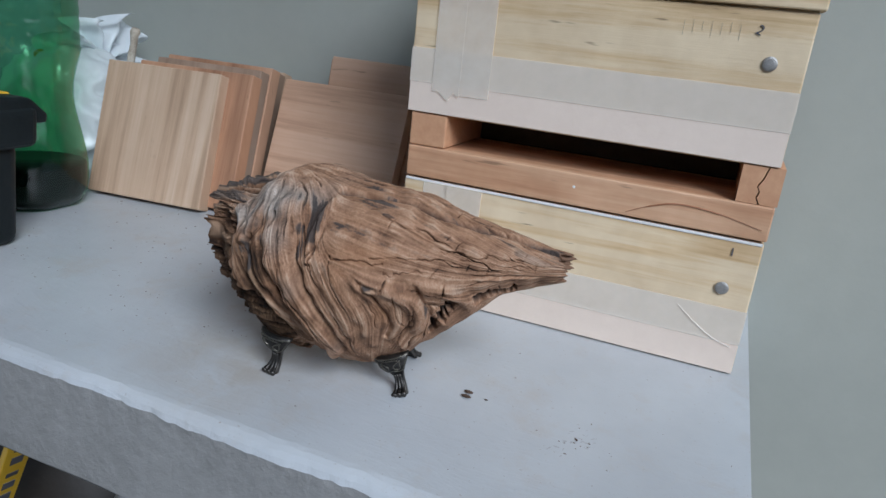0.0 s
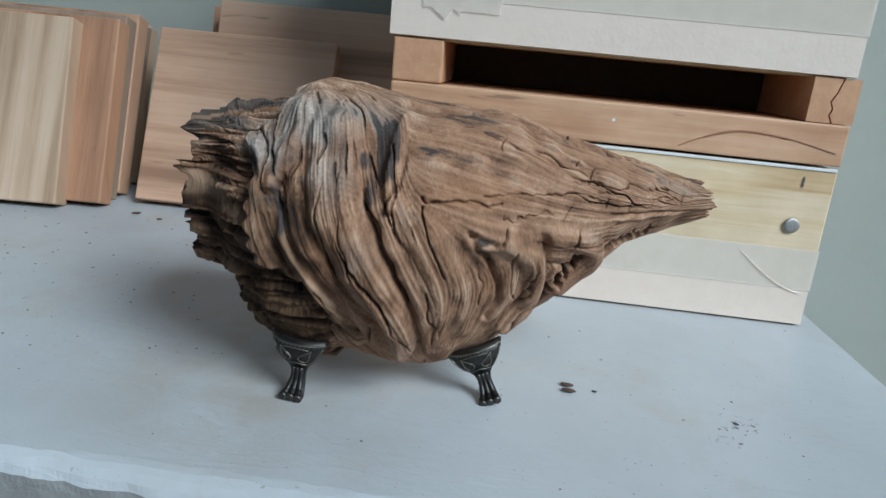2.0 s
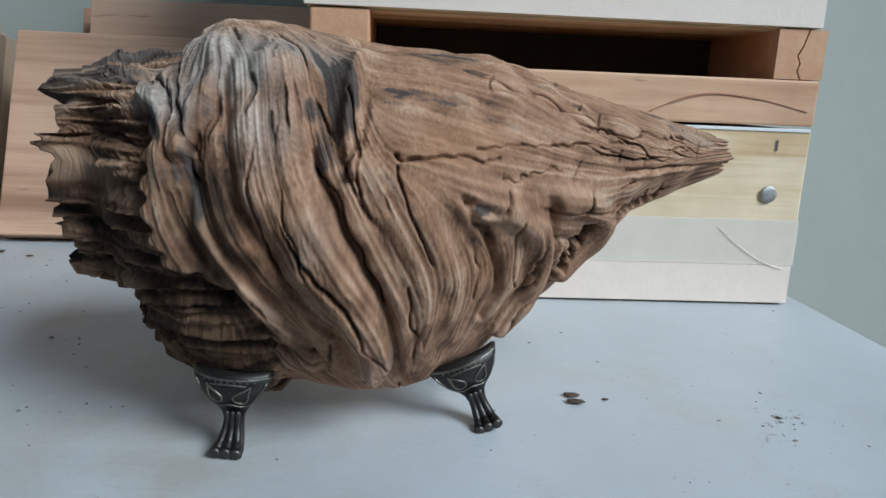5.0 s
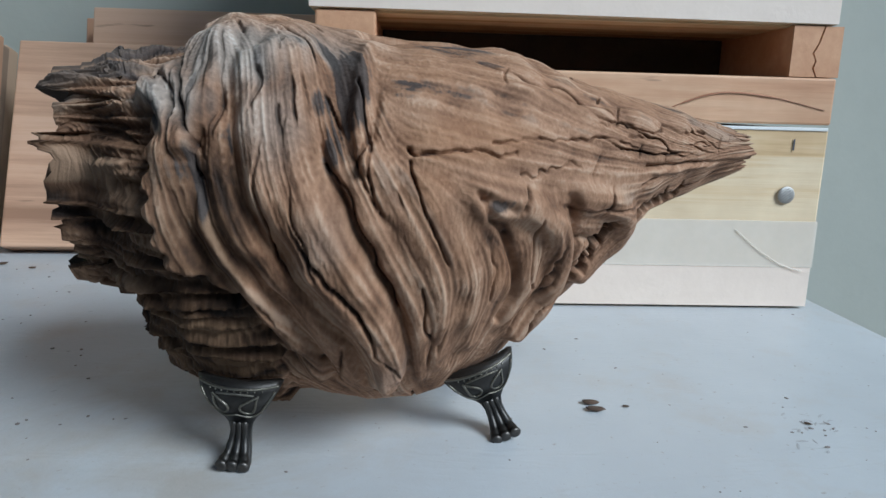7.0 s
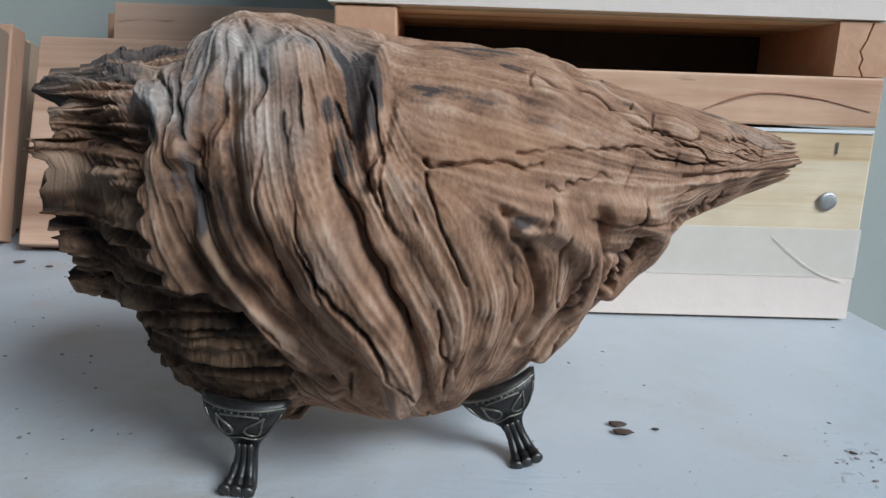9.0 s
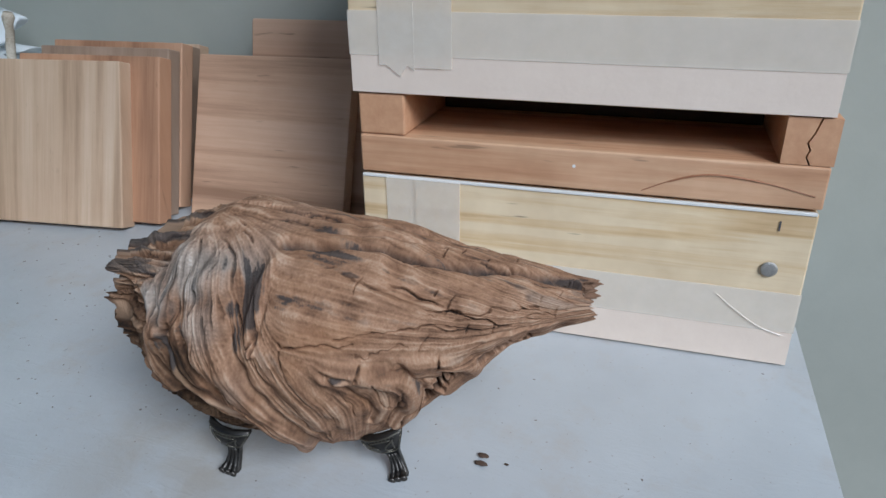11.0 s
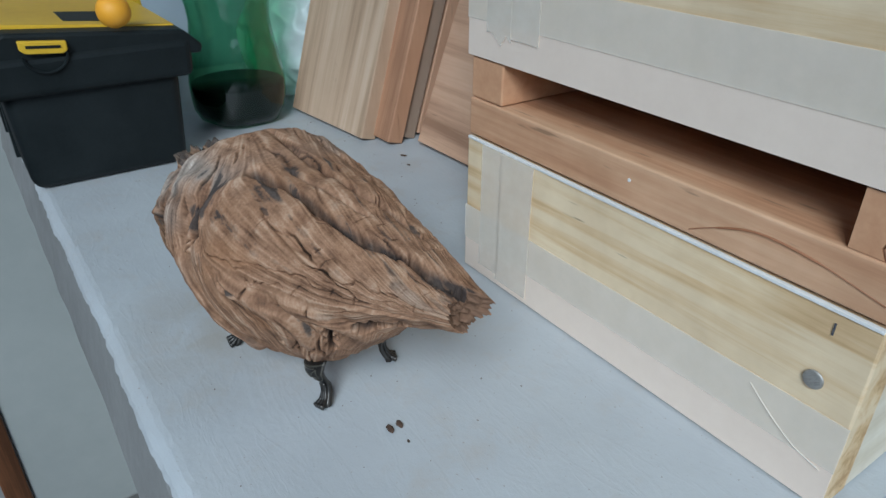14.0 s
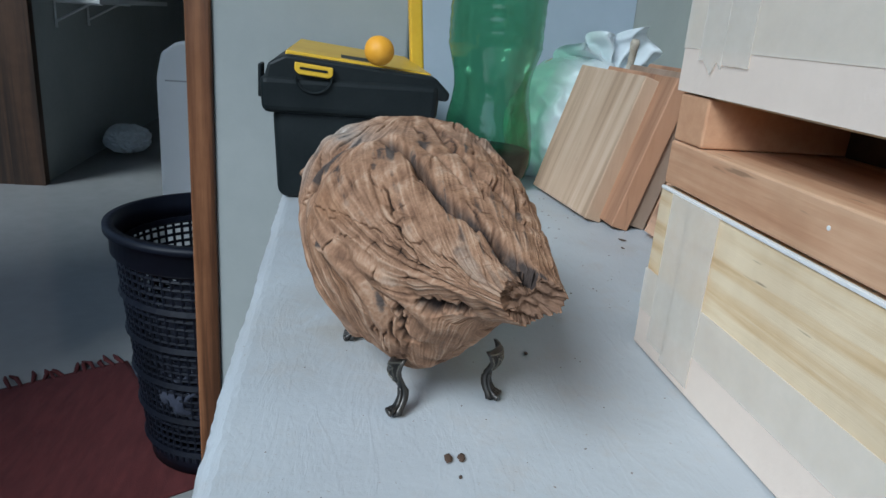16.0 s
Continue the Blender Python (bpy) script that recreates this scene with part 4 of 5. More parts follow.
    part("lip_line", b, BRONZE_WORN, foot, "", True)
    for k in range(9):
        bead = bmesh.new()
        x = -0.0092 + 0.0023 * k
        bmesh.ops.create_icosphere(bead, subdivisions=1, radius=0.00038, matrix=place @ Matrix.Translation(on_face(x, 0.0304)))
        part("bead", bead, BRONZE_WORN, foot, "", True)
    arch = [on_face(x, z) for x, z in ((-0.0066, 0.0292), (-0.003, 0.0296), (0, 0.0297), (0.003, 0.0296), (0.0066, 0.0292))]
    b = tube(curve_through(arch, 4), 0.0004, 6)
    bmesh.ops.transform(b, matrix=place, verts=b.verts)
    part("scroll_arch", b, BRONZE_WORN, foot, "", True)
    return foot


build_foot((-0.2815, -0.180), -6, 3)
build_foot((-0.196, -0.160), 4, -23)
build_foot((-0.212, -0.107), 158, 8)


# ---- stacked hive boxes ----
def screw(parent, x, z, y=0.0, r=0.0048):
    b = lathe([(r * 0.9, 0), (r, 0.0003), (r, 0.0007), (r * 0.88, 0.0011), (r * 0.4, 0.0013)], (0, 0, 0), 28)
    bmesh.ops.transform(b, matrix=Matrix.Translation((x, y, z)) @ Matrix.Rotation(radians(90), 4, "X"), verts=b.verts)
    s = part("bolt_head", b, BOLT, parent, "dull steel bolt head", True)
    for k in (-2, -1, 0, 1, 2):
        half = r * 0.8 * math.sqrt(1 - (k / 3) ** 2)
        g = tube([(-half, 0, 0), (half, 0, 0)], 0.0003, 6)
        bmesh.ops.transform(g, matrix=Matrix.Translation((x, y - 0.0012, z)) @ Matrix.Rotation(radians(-35), 4, "Y") @ Matrix.Translation((0, 0, k * r * 0.26)), verts=g.verts)
        part("slot_ridge", g, BOLT, s)


def hive_box(x0, x1, y0, y1, z0, z1, label, face):
    """An open-ended box of four planks, tongue in groove at the corners."""
    h = thing("hive_box", ((x0 + x1) / 2, (y0 + y1) / 2, z0), label, "wooden box", "stacked hive boxes")
    t = 0.022
    part("front_plank", block(x0, x1, y0, y0 + t, z0, z1, 0.0012), face, h)
    part("back_plank", block(x0, x1, y1 - t, y1, z0, z1, 0.0012), PINE, h)
    for a, b in ((x0 + 0.0005, x0 + t), (x1 - t, x1 - 0.0005)):
        part("side_plank", block(a, b, y0 + t, y1 - t, z0, z1, 0.0008), PINE_SIDE, h, "pale planed pine side plank")
    part("bottom_panel", block(x0 + 0.004, x1 - 0.004, y0 + 0.005, y1 - 0.005, z0 - 0.0012, z0 + 0.010, 0), PINE, h)
    return h


def taped(h, x0, x1, y0, z0, top, tails):
    """Primer strip, wide tape along the foot, and upright strips of tape at one end."""
    part("primer_strip", block(x0 + 0.0003, x1 - 0.0003, y0 - 0.0004, y0 + 0.001, z0 + 0.0004, z0 + 0.0255, 0), PINK_STRIP, h, "pale pink primed strip along the bottom edge")
    part("tape_band", block(x0 - 0.0002, x1 + 0.0002, y0 - 0.0008, y0 - 0.0005, z0 + 0.0235, z0 + 0.050, 0), TAPE_WHITE, h, "wide clear packing tape")
    for a, b, low, ragged in tails:
        cut = [(a, top - 0.0008), (b, top - 0.0008), (b, low)]
        cut += [(b + (a - b) * k / 5, low + (0.004 * math.sin(k * 2.1) if ragged else 0)) for k in range(1, 5)] + [(a, low + (0.003 if ragged else 0))]
        part("tape_strip", prism(cut, "y", y0 - 0.0014 - 0.0003 * ragged, y0 - 0.0010 - 0.0003 * ragged), TAPE, h, "clear packing tape with a cut end")


low_box = hive_box(-0.280, 0.0, 0.0, 0.215, 0.0012, 0.1025, "lower pine hive box with packing tape along its front", PINE)
taped(low_box, -0.280, 0.0, 0.0, 0.0012, 0.1025, [(-0.262, -0.241, 0.010, False), (-0.243, -0.211, 0.006, False)])
screw(low_box, -0.0205, 0.066, -0.0008)
writing("1", 0.009, Matrix.Translation((-0.0215, -0.0006, 0.0905)) @ Matrix.Rotation(radians(90), 4, "X"), low_box)
part("paint_edge", block(-0.279, -0.001, -0.0007, 0.002, 0.1012, 0.1030, 0.0003), PAINT_EDGE, low_box, "white paint left along the top edge")
crease = [(-0.047, -0.0012, 0.046), (-0.034, -0.0016, 0.036), (-0.020, -0.0014, 0.027), (-0.006, -0.0012, 0.0225)]
part("tape_crease", tube(curve_through(crease, 6), 0.0003, 6), TAPE_WHITE, low_box, "loose folded edge of the tape")

spacer = thing("hive_spacer", (-0.14, 0.1, 0.1035), "reddish cedar spacer frame with an open slot and cracked end block", "wooden frame", "stacked hive boxes")
part("bottom_board", block(-0.280, 0.001, 0.001, 0.213, 0.1045, 0.1295, 0.0012), CEDAR, spacer)
part("end_block", block(-0.280, -0.2485, 0.002, 0.205, 0.130, 0.1565, 0.0012), CEDAR_END, spacer)
split = [(-0.0105, 0.1300), (-0.0128, 0.1345), (-0.0116, 0.1385), (-0.0135, 0.1425), (-0.0108, 0.1480), (-0.0098, 0.1520), (-0.0085, 0.1565)]
part("end_block", prism([(-0.0255, 0.1300)] + [(x - 0.0005, z) for x, z in split] + [(-0.0255, 0.1565)], "y", 0.002, 0.205), CEDAR_END, spacer, "cracked cedar end block")
part("end_block", prism([(x + 0.0005, z) for x, z in split] + [(0.0018, 0.1565), (0.0018, 0.1300)], "y", 0.002, 0.205), CEDAR_END, spacer)
part("end_block_core", block(-0.0240, 0.0010, 0.014, 0.204, 0.1305, 0.1560, 0), CEDAR_END, spacer)
# added dark strip: stands for the shade in the slot's inner half
part("back_strip", block(-0.2480, -0.0260, 0.088, 0.110, 0.1297, 0.1562, 0.001), plain("slot_shade_dark", (0.035, 0.026, 0.02), (0.075, 0.055, 0.04), 0.8, 60), spacer, "added dark strip standing for the shade deep in the slot")
knotline = [(-0.098, 0.0006, 0.1075), (-0.082, 0.0006, 0.1150), (-0.062, 0.0006, 0.1205), (-0.035, 0.0006, 0.1190), (-0.004, 0.0006, 0.1125)]
part("grain_streak", tube(curve_through(knotline, 8), [0.0003] * 8 + [0.0006] * 17 + [0.0003] * 8, 6, None, 0.3), timber("cedar_dark_streak", ((0.20, 0.08, 0.035), (0.30, 0.13, 0.06), (0.40, 0.19, 0.10)), "x", 300, 60), spacer, "dark resin streak")
speck = lathe([(0.0012, 0), (0.0010, 0.0004)], (0, 0, 0), 9)
bmesh.ops.transform(speck, matrix=Matrix.Translation((-0.139, 0.0012, 0.119)) @ Matrix.Rotation(radians(90), 4, "X"), verts=speck.verts)
part("paint_speck", speck, PAINT_EDGE, spacer)

up_box = hive_box(-0.283, -0.002, 0.001, 0.215, 0.1572, 0.2572, "upper rough-sawn pine hive box with packing tape", PINE_ROUGH)
taped(up_box, -0.283, -0.002, 0.001, 0.1572, 0.2572, [(-0.263, -0.240, 0.172, True), (-0.241, -0.216, 0.174, False)])
screw(up_box, -0.0245, 0.2235, 0.0005)
writing("2", 0.009, Matrix.Translation((-0.038, 0.0003, 0.2420)) @ Matrix.Rotation(radians(90), 4, "X") @ Matrix.Rotation(radians(-24), 4, "Z"), up_box)
for k in range(7):
    part("pencil_mark", block(-0.083 + 0.006 * k, -0.0828 + 0.006 * k, 0.0007, 0.0012, 0.236 + 0.002 * (k % 3), 0.246 + 0.001 * (k % 2), 0), PENCIL, up_box)
hive_box(-0.281, 0.001, -0.002, 0.213, 0.2585, 0.3585, "topmost pine hive box on the stack", PINE_ROUGH)


# ---- boards leaning on the wall ----
def board(width, height, thick, corner, turn, lean, material, label, chamfer=0.0):
    """A board that stands on its bottom edge at its left front corner, turned and leaning back (degrees)."""
    t = thing("wooden_board", corner, label, "board", "boards leaning on the wall")
    o = [(0, 0), (width, 0), (width, height - chamfer), (width - chamfer, height), (0, height)] if chamfer else [(0, 0), (width, 0), (width, height), (0, height)]
    bm = prism(o, "y", 0, thick, 0.0012)
    m = Matrix.Translation(Vector(corner)) @ Matrix.Rotation(radians(turn), 4, "Z") @ Matrix.Rotation(radians(-lean), 4, "X")
    bmesh.ops.transform(bm, matrix=m, verts=bm.verts)
    low = min(v.co.z for v in bm.verts)
    bmesh.ops.translate(bm, vec=(0, 0, -low), verts=bm.verts)
    part("plank", bm, material, t)
    return t


board(0.146, 0.150, 0.019, (-0.697, 0.046, 0), 6, 17, BOARD_TONES[0], "pale striped square board leaning in front of others")
board(0.150, 0.152, 0.019, (-0.675, 0.069, 0), 4, 17, BOARD_TONES[1], "reddish board leaning in a stack")
board(0.142, 0.156, 0.018, (-0.674, 0.093, 0), 3, 17, BOARD_TONES[2], "greyish-brown board leaning in a stack")
board(0.148, 0.158, 0.018, (-0.682, 0.117, 0), 2, 17, BOARD_TONES[1], "reddish-brown board leaning in a stack")
board(0.135, 0.152, 0.018, (-0.680, 0.143, 0), 1, 18, BOARD_TONES[2], "dark board at the back of a stack")
board(0.150, 0.150, 0.018, (-0.700, 0.165, 0), 1, 18, BOARD_TONES[0], "pale board at the back of a stack")
board(0.156, 0.152, 0.018, (-0.511, 0.107, 0), 2, 21, BOARD_TONES[3], "weathered flat-grained board with small knots")
board(0.186, 0.178, 0.018, (-0.474, 0.154, 0), 0, 14, BOARD_TONES[3], "reddish-brown board leaning behind another")
board(0.180, 0.172, 0.018, (-0.492, 0.186, 0), 0, 13, BOARD_TONES[1], "brown board leaning on the wall")


# ---- bottle ----
def build_bottle():
    c = (-0.706, -0.014, 0.0)
    t = thing("plastic_bottle", c, "dented green plastic bottle with dark liquid in its base", "bottle")

    def petals(a, z):
        return 1 - 0.10 * max(0, 1 - z / 0.03) * (0.5 + 0.5 * math.cos(5 * a)) + 0.012 * noise.noise((math.cos(a) * 2, math.sin(a) * 2, z * 30))

    prof = [(0.018, 0.004), (0.034, 0.0), (0.046, 0.004), (0.052, 0.016), (0.0535, 0.030), (0.0540, 0.046), (0.0525, 0.062), (0.0490, 0.082), (0.0455, 0.100), (0.0440, 0.115), (0.0450, 0.130), (0.0490, 0.146), (0.0525, 0.158)]
    for k in range(8):
        prof += [(0.0538, 0.163 + 0.013 * k), (0.0530, 0.168 + 0.013 * k), (0.0538, 0.172 + 0.013 * k)]
    prof += [(0.052, 0.272), (0.043, 0.295), (0.028, 0.318), (0.016, 0.332), (0.0145, 0.350)]
    b = lathe(prof, c, 64, False, petals)
    shell = part("shell", b, BOTTLE, t, "thin green plastic shell", True)
    liq = lathe([(0.017, 0.006), (0.033, 0.003), (0.0445, 0.006), (0.0505, 0.017), (0.0518, 0.030), (0.0522, 0.0445), (0.0518, 0.045)], c, 64, True, petals)
    black = plain("black_liquid", (0.002, 0.003, 0.002), (0.004, 0.005, 0.004), 0.3, 30, 0, 0)
    black.node_tree.nodes["Principled BSDF"].inputs["Specular IOR Level"].default_value = 0.05
    part("liquid", liq, black, t, "dark liquid", True)
    part("cap", lathe([(0.0165, 0.343), (0.0168, 0.345), (0.0168, 0.360), (0.0155, 0.362)], c, 32), BOTTLE, t)
    return t


build_bottle()


# ---- toolbox ----
def tapered(x0, x1, y0, y1, z0, z1, grow, bevel, seg=3):
    """A box that widens upwards by grow on each side."""
    bm = block(x0, x1, y0, y1, z0, z1, 0)
    for v in bm.verts:
        if v.co.z > (z0 + z1) / 2:
            v.co.x += grow if v.co.x > (x0 + x1) / 2 else -grow
            v.co.y += grow if v.co.y > (y0 + y1) / 2 else -grow
    bmesh.ops.bevel(bm, geom=list(bm.edges), offset=bevel, segments=seg, affect="EDGES", profile=0.5)
    return bm


def build_toolbox():
    t = thing("toolbox", (-0.75, -0.178, 0), "black plastic toolbox with a yellow lid and latches", "toolbox")
    x0, x1, y0, y1 = -0.905, -0.603, -0.248, -0.108
    part("body", tapered(x0, x1, y0, y1, 0.0, 0.095, 0.005, 0.011, 4), BLACK_PLASTIC, t, "black ribbed lower body", True)
    lidb = tapered(x0 - 0.012, x1 + 0.013, y0 - 0.014, y1 + 0.016, 0.088, 0.124, 0.002, 0.007)
    lid = part("lid", lidb, BLACK_PLASTIC, t, "black lid skirt")
    crown = prism([(y0 - 0.012, 0.120), (y1 + 0.026, 0.108), (y1 + 0.028, 0.116), (y1 + 0.012, 0.131), (y0 + 0.008, 0.143), (y0 - 0.008, 0.135)], "x", x0 - 0.008, x1 + 0.012, 0.003)
    part("lid_top", crown, BLACK_PLASTIC, t, "black sloping lid top")
    panel = prism([(y0 + 0.006, 0.1405), (y1 + 0.010, 0.1290), (y1 + 0.011, 0.1325), (y0 + 0.007, 0.1465)], "x", x0 + 0.004, x1 - 0.012, 0.0015)
    p = part("lid_panel", panel, YELLOW_PLASTIC, t, "yellow top panel")
    hole = prism([(y0 + 0.060, 0.1400), (y0 + 0.098, 0.1368), (y0 + 0.098, 0.1382), (y0 + 0.060, 0.1414)], "x", x1 - 0.085, x1 - 0.030, 0.0005)
    part("tray_recess", hole, BLACK_PLASTIC, t, "dark tray recess in the lid")
    la = prism([(-0.231, 0.1375), (-0.195, 0.1340), (-0.195, 0.1265), (-0.199, 0.1240), (-0.227, 0.1265), (-0.231, 0.1300)], "x", x1 + 0.0135, x1 + 0.019, 0.0012)
    latch = part("latch", la, YELLOW_PLASTIC, t, "yellow snap latch")
    part("latch_slot", prism([(-0.226, 0.1335), (-0.200, 0.1312), (-0.200, 0.1290), (-0.226, 0.1312)], "x", x1 + 0.0185, x1 + 0.0196), BLACK_PLASTIC, latch)
    arc = [(x1 + 0.0165, -0.213 + 0.017 * math.cos(a), 0.1245 + 0.015 * math.sin(a)) for a in [math.pi + math.pi * k / 12 for k in range(13)]]
    part("latch_guard", tube(arc, 0.0012, 6), BLACK_PLASTIC, t)
    side = block(x1 - 0.035, x1 - 0.010, y0 - 0.0195, y0 - 0.0155, 0.100, 0.132, 0.0015)
    part("side_latch", side, BLACK_PLASTIC, t, "dark side latch")
    for k in range(2):
        part("side_rib", block(x1 - 0.10 - 0.09 * k, x1 - 0.09 - 0.09 * k, y0 - 0.004, y0 + 0.001, 0.006, 0.085, 0.001), BLACK_PLASTIC, t)
    # raised carrying handle
    hx = -0.80
    h = block(hx - 0.008, hx + 0.008, -0.100, -0.083, 0.116, 0.30, 0.003)
    bmesh.ops.transform(h, matrix=Matrix.Translation((hx, -0.09, 0.12)) @ Matrix.Rotation(radians(5), 4, "X") @ Matrix.Translation((-hx, 0.09, -0.12)), verts=h.verts)
    part("handle_bar", h, YELLOW_PLASTIC, t, "raised yellow handle bar")
    return t


build_toolbox()
ball = bmesh.new()
bmesh.ops.create_uvsphere(ball, u_segments=32, v_segments=20, radius=0.0142, matrix=Matrix.Translation((-0.592, -0.152, 0.1525)))
tagged(part("ball", lumps(ball, 0.02, 0.0006, 3), ORANGE, None, "small orange ball resting on the toolbox lid", True), category="ball")


# ---- plastic bag ----
def crumpled(centre, radii, seed, sharp=1.0, cut=None):
    bm = bmesh.new()
    bmesh.ops.create_icosphere(bm, subdivisions=6, radius=1)
    for v in bm.verts:
        p = v.co.copy()
        n1 = noise.multi_fractal(p * 1.6 + Vector((seed, 0, 0)), 1.0, 2.1, 3)
        n2 = 1 - abs(noise.noise(p * 4.0 + Vector((0, seed, 0)))) * 2
        n3 = 1 - abs(noise.noise(p * 9.0 + Vector((0, 0, seed)))) * 2
        k = 0.80 + 0.10 * n1 + sharp * (0.10 * n2 + 0.02 * n3)
        v.co = Vector((p.x * radii[0] * k, p.y * radii[1] * k, p.z * radii[2] * k)) + Vector(centre)
        if cut is not None:
            v.co.z = max(v.co.z, cut)
    return bm


bag = thing("plastic_bag", (-0.82, 0.15, 0), "crumpled thin white plastic bag behind the boards", "plastic bag")
part("bag_body", crumpled((-0.800, 0.125, 0.060), (0.090, 0.100, 0.106), 2.0, 0.55, 0.001), BAG, bag, "", True)


def fan(knot, a0, a1, reach, pleats, seed):
    """A pleated sheet of film spreading from a gathered point."""
    bm, nu, nv = bmesh.new(), 90, 16
    rows = []
    for i in range(nu + 1):
        u = i / nu
        ang = radians(a0 + (a1 - a0) * u)
        long = reach * (0.8 + 0.35 * noise.noise((u * 5, seed, 0)))
        row = []
        for j in range(nv + 1):
            v = j / nv
            r = 0.006 + long * v
            fold = (0.004 + 0.016 * v) * math.sin(u * pleats * 6.28 + 2 * noise.noise((u * 4, v * 3, seed)))
            sag = 0.02 * v * v * noise.noise((u * 3, v * 2, seed + 5))
            row.append(bm.verts.new((knot[0] + fold + sag, knot[1] + r * math.cos(ang), knot[2] + r * math.sin(ang) - 0.02 * v * v)))
        rows.append(row)
    for p, q in zip(rows, rows[1:]):
        for j in range(nv):
            bm.faces.new((p[j], q[j], q[j + 1], p[j + 1]))
    return bm


part("bag_mouth", fan((-0.795, 0.165, 0.125), -15, 150, 0.096, 6, 1.0), BAG, bag, "gathered open mouth of the bag", True)
part("bag_mouth", fan((-0.812, 0.155, 0.120), 10, 178, 0.092, 5, 4.0), BAG, bag, "", True)
stick = thing("speckled_stick", (-0.745, 0.165, 0.135), "pale speckled stick poking out of the bag", "stick")
part("stick_rod", lumps(tube(curve_through([(-0.760, 0.170, 0.10), (-0.748, 0.168, 0.145), (-0.738, 0.166, 0.180)], 5), [0.0045] * 9 + [0.006, 0.0045], 12), 0.01, 0.001), plain("speckled_bark", (0.35, 0.26, 0.17), (0.80, 0.75, 0.65), 0.8, 160), stick, "", True)
grip = thing("tool_handle", (-0.80, 0.075, 0.13), "yellow and brown tool handle lying on the bag", "tool")
part("grip", tube(curve_through([(-0.802, 0.110, 0.118), (-0.802, 0.092, 0.130), (-0.803, 0.080, 0.146)], 5), [0.0045] * 8 + [0.0065, 0.0065, 0.005], 12), YELLOW_PLASTIC, grip, "", True)

# ---- beyond the doorway ----
def build_basket():
    c, z0, z1 = (-1.30, -0.42), FLOOR + 0.008, -0.232
    t = thing("laundry_basket", (c[0], c[1], z0), "tall dark navy plastic laundry basket with a lattice side", "laundry basket")
    rb, rt, H = 0.150, 0.198, z1 - z0
    part("rim", lathe([(rt, H - 0.055), (rt + 0.006, H - 0.05), (rt + 0.006, H - 0.012), (rt + 0.016, H - 0.008), (rt + 0.016, H + 0.004), (rt - 0.004, H + 0.006), (rt - 0.006, H - 0.055), (rt, H - 0.055)], (*c, z0), 64, False), BASKET_PLASTIC, t, "", True)
    part("base", lathe([(rb, 0), (rb + 0.004, 0.05), (rb - 0.002, 0.05), (rb - 0.004, 0.004)], (*c, z0), 64), BASKET_PLASTIC, t, "", True)
    for k in range(64):
        a = 2 * math.pi * k / 64
        part("rib", tube([(c[0] + (rb + (rt - rb) * f) * math.cos(a), c[1] + (rb + (rt - rb) * f) * math.sin(a), z0 + f * H) for f in (0.06, 0.5, 0.92)], 0.0034, 5), BASKET_PLASTIC, t)
    for k in range(26):
        f = 0.1 + 0.8 * k / 25
        r = rb + (rt - rb) * f
        part("hoop", tube([(c[0] + r * math.cos(a), c[1] + r * math.sin(a), z0 + f * H) for a in [2 * math.pi * q / 40 for q in range(41)]], 0.0036 if k % 5 else 0.009, 5), BASKET_PLASTIC, t)
    heap = thing("laundry_heap", (c[0], c[1], z0 + 0.02), "dark and pink clothes filling the basket", "laundry")
    part("grey_cloth", crumpled((c[0], c[1], z0 + 0.19), (0.16, 0.16, 0.20), 8.0, 1.2, z0 + 0.006), CLOTH_GREY, heap, "", True)
    part("pink_cloth", crumpled((c[0] + 0.02, c[1] + 0.05, z0 + 0.44), (0.085, 0.075, 0.085), 9.0, 1.2), CLOTH_PINK, heap, "pink cloth on top", True)
    part("dark_cloth", crumpled((c[0] - 0.04, c[1] + 0.09, z0 + 0.42), (0.075, 0.07, 0.12), 4.0, 1.2), CLOTH_GREY, heap, "", True)


build_basket()


def build_rug():
    c = Vector((-1.655, -0.722, FLOOR + 0.001))
    e1, e2 = Vector((0.507, -0.862, 0)), Vector((0.862, 0.507, 0))
    bm, nx, ny = bmesh.new(), 50, 46
    top = [[None] * (ny + 1) for _ in range(nx + 1)]
    for i in range(nx + 1):
        for j in range(ny + 1):
            p = c + e1 * (0.8 * i / nx) + e2 * (0.60 * j / ny)
            top[i][j] = bm.verts.new(p + Vector((0, 0, 0.004 + 0.003 * (0.5 + noise.noise(p * 9)))))
    for i in range(nx):
        for j in range(ny):
            bm.faces.new((top[i][j], top[i + 1][j], top[i + 1][j + 1], top[i][j + 1]))
    got = bmesh.ops.extrude_face_region(bm, geom=list(bm.faces))["geom"]
    for v in got:
        if isinstance(v, bmesh.types.BMVert):
            v.co.z = FLOOR + 0.0015
    bmesh.ops.recalc_face_normals(bm, faces=bm.faces)
    t = thing("rug", c, "dark red woven cotton rug with a knotted fringe", "rug")
    part("weave", bm, RUG, t, "", True)
    fr = bmesh.new()
    rnd = random.Random(5)
    for k in range(34):
        p = c + e1 * (0.8 * (k + 0.5) / 34) + Vector((0, 0, 0.004))
        q = p - e2 * rnd.uniform(0.035, 0.06) + e1 * rnd.uniform(-0.02, 0.02)
        m = (p + q) / 2 + e1 * rnd.uniform(-0.008, 0.008) + Vector((0, 0, 0.004))
        tube([p + e2 * 0.01, m, q], [0.0045, 0.006, 0.003], 6, fr)
    tagged(part("fringe", fr, RUG, t, "knotted fringe tassels"), kind="stuff")


build_rug()


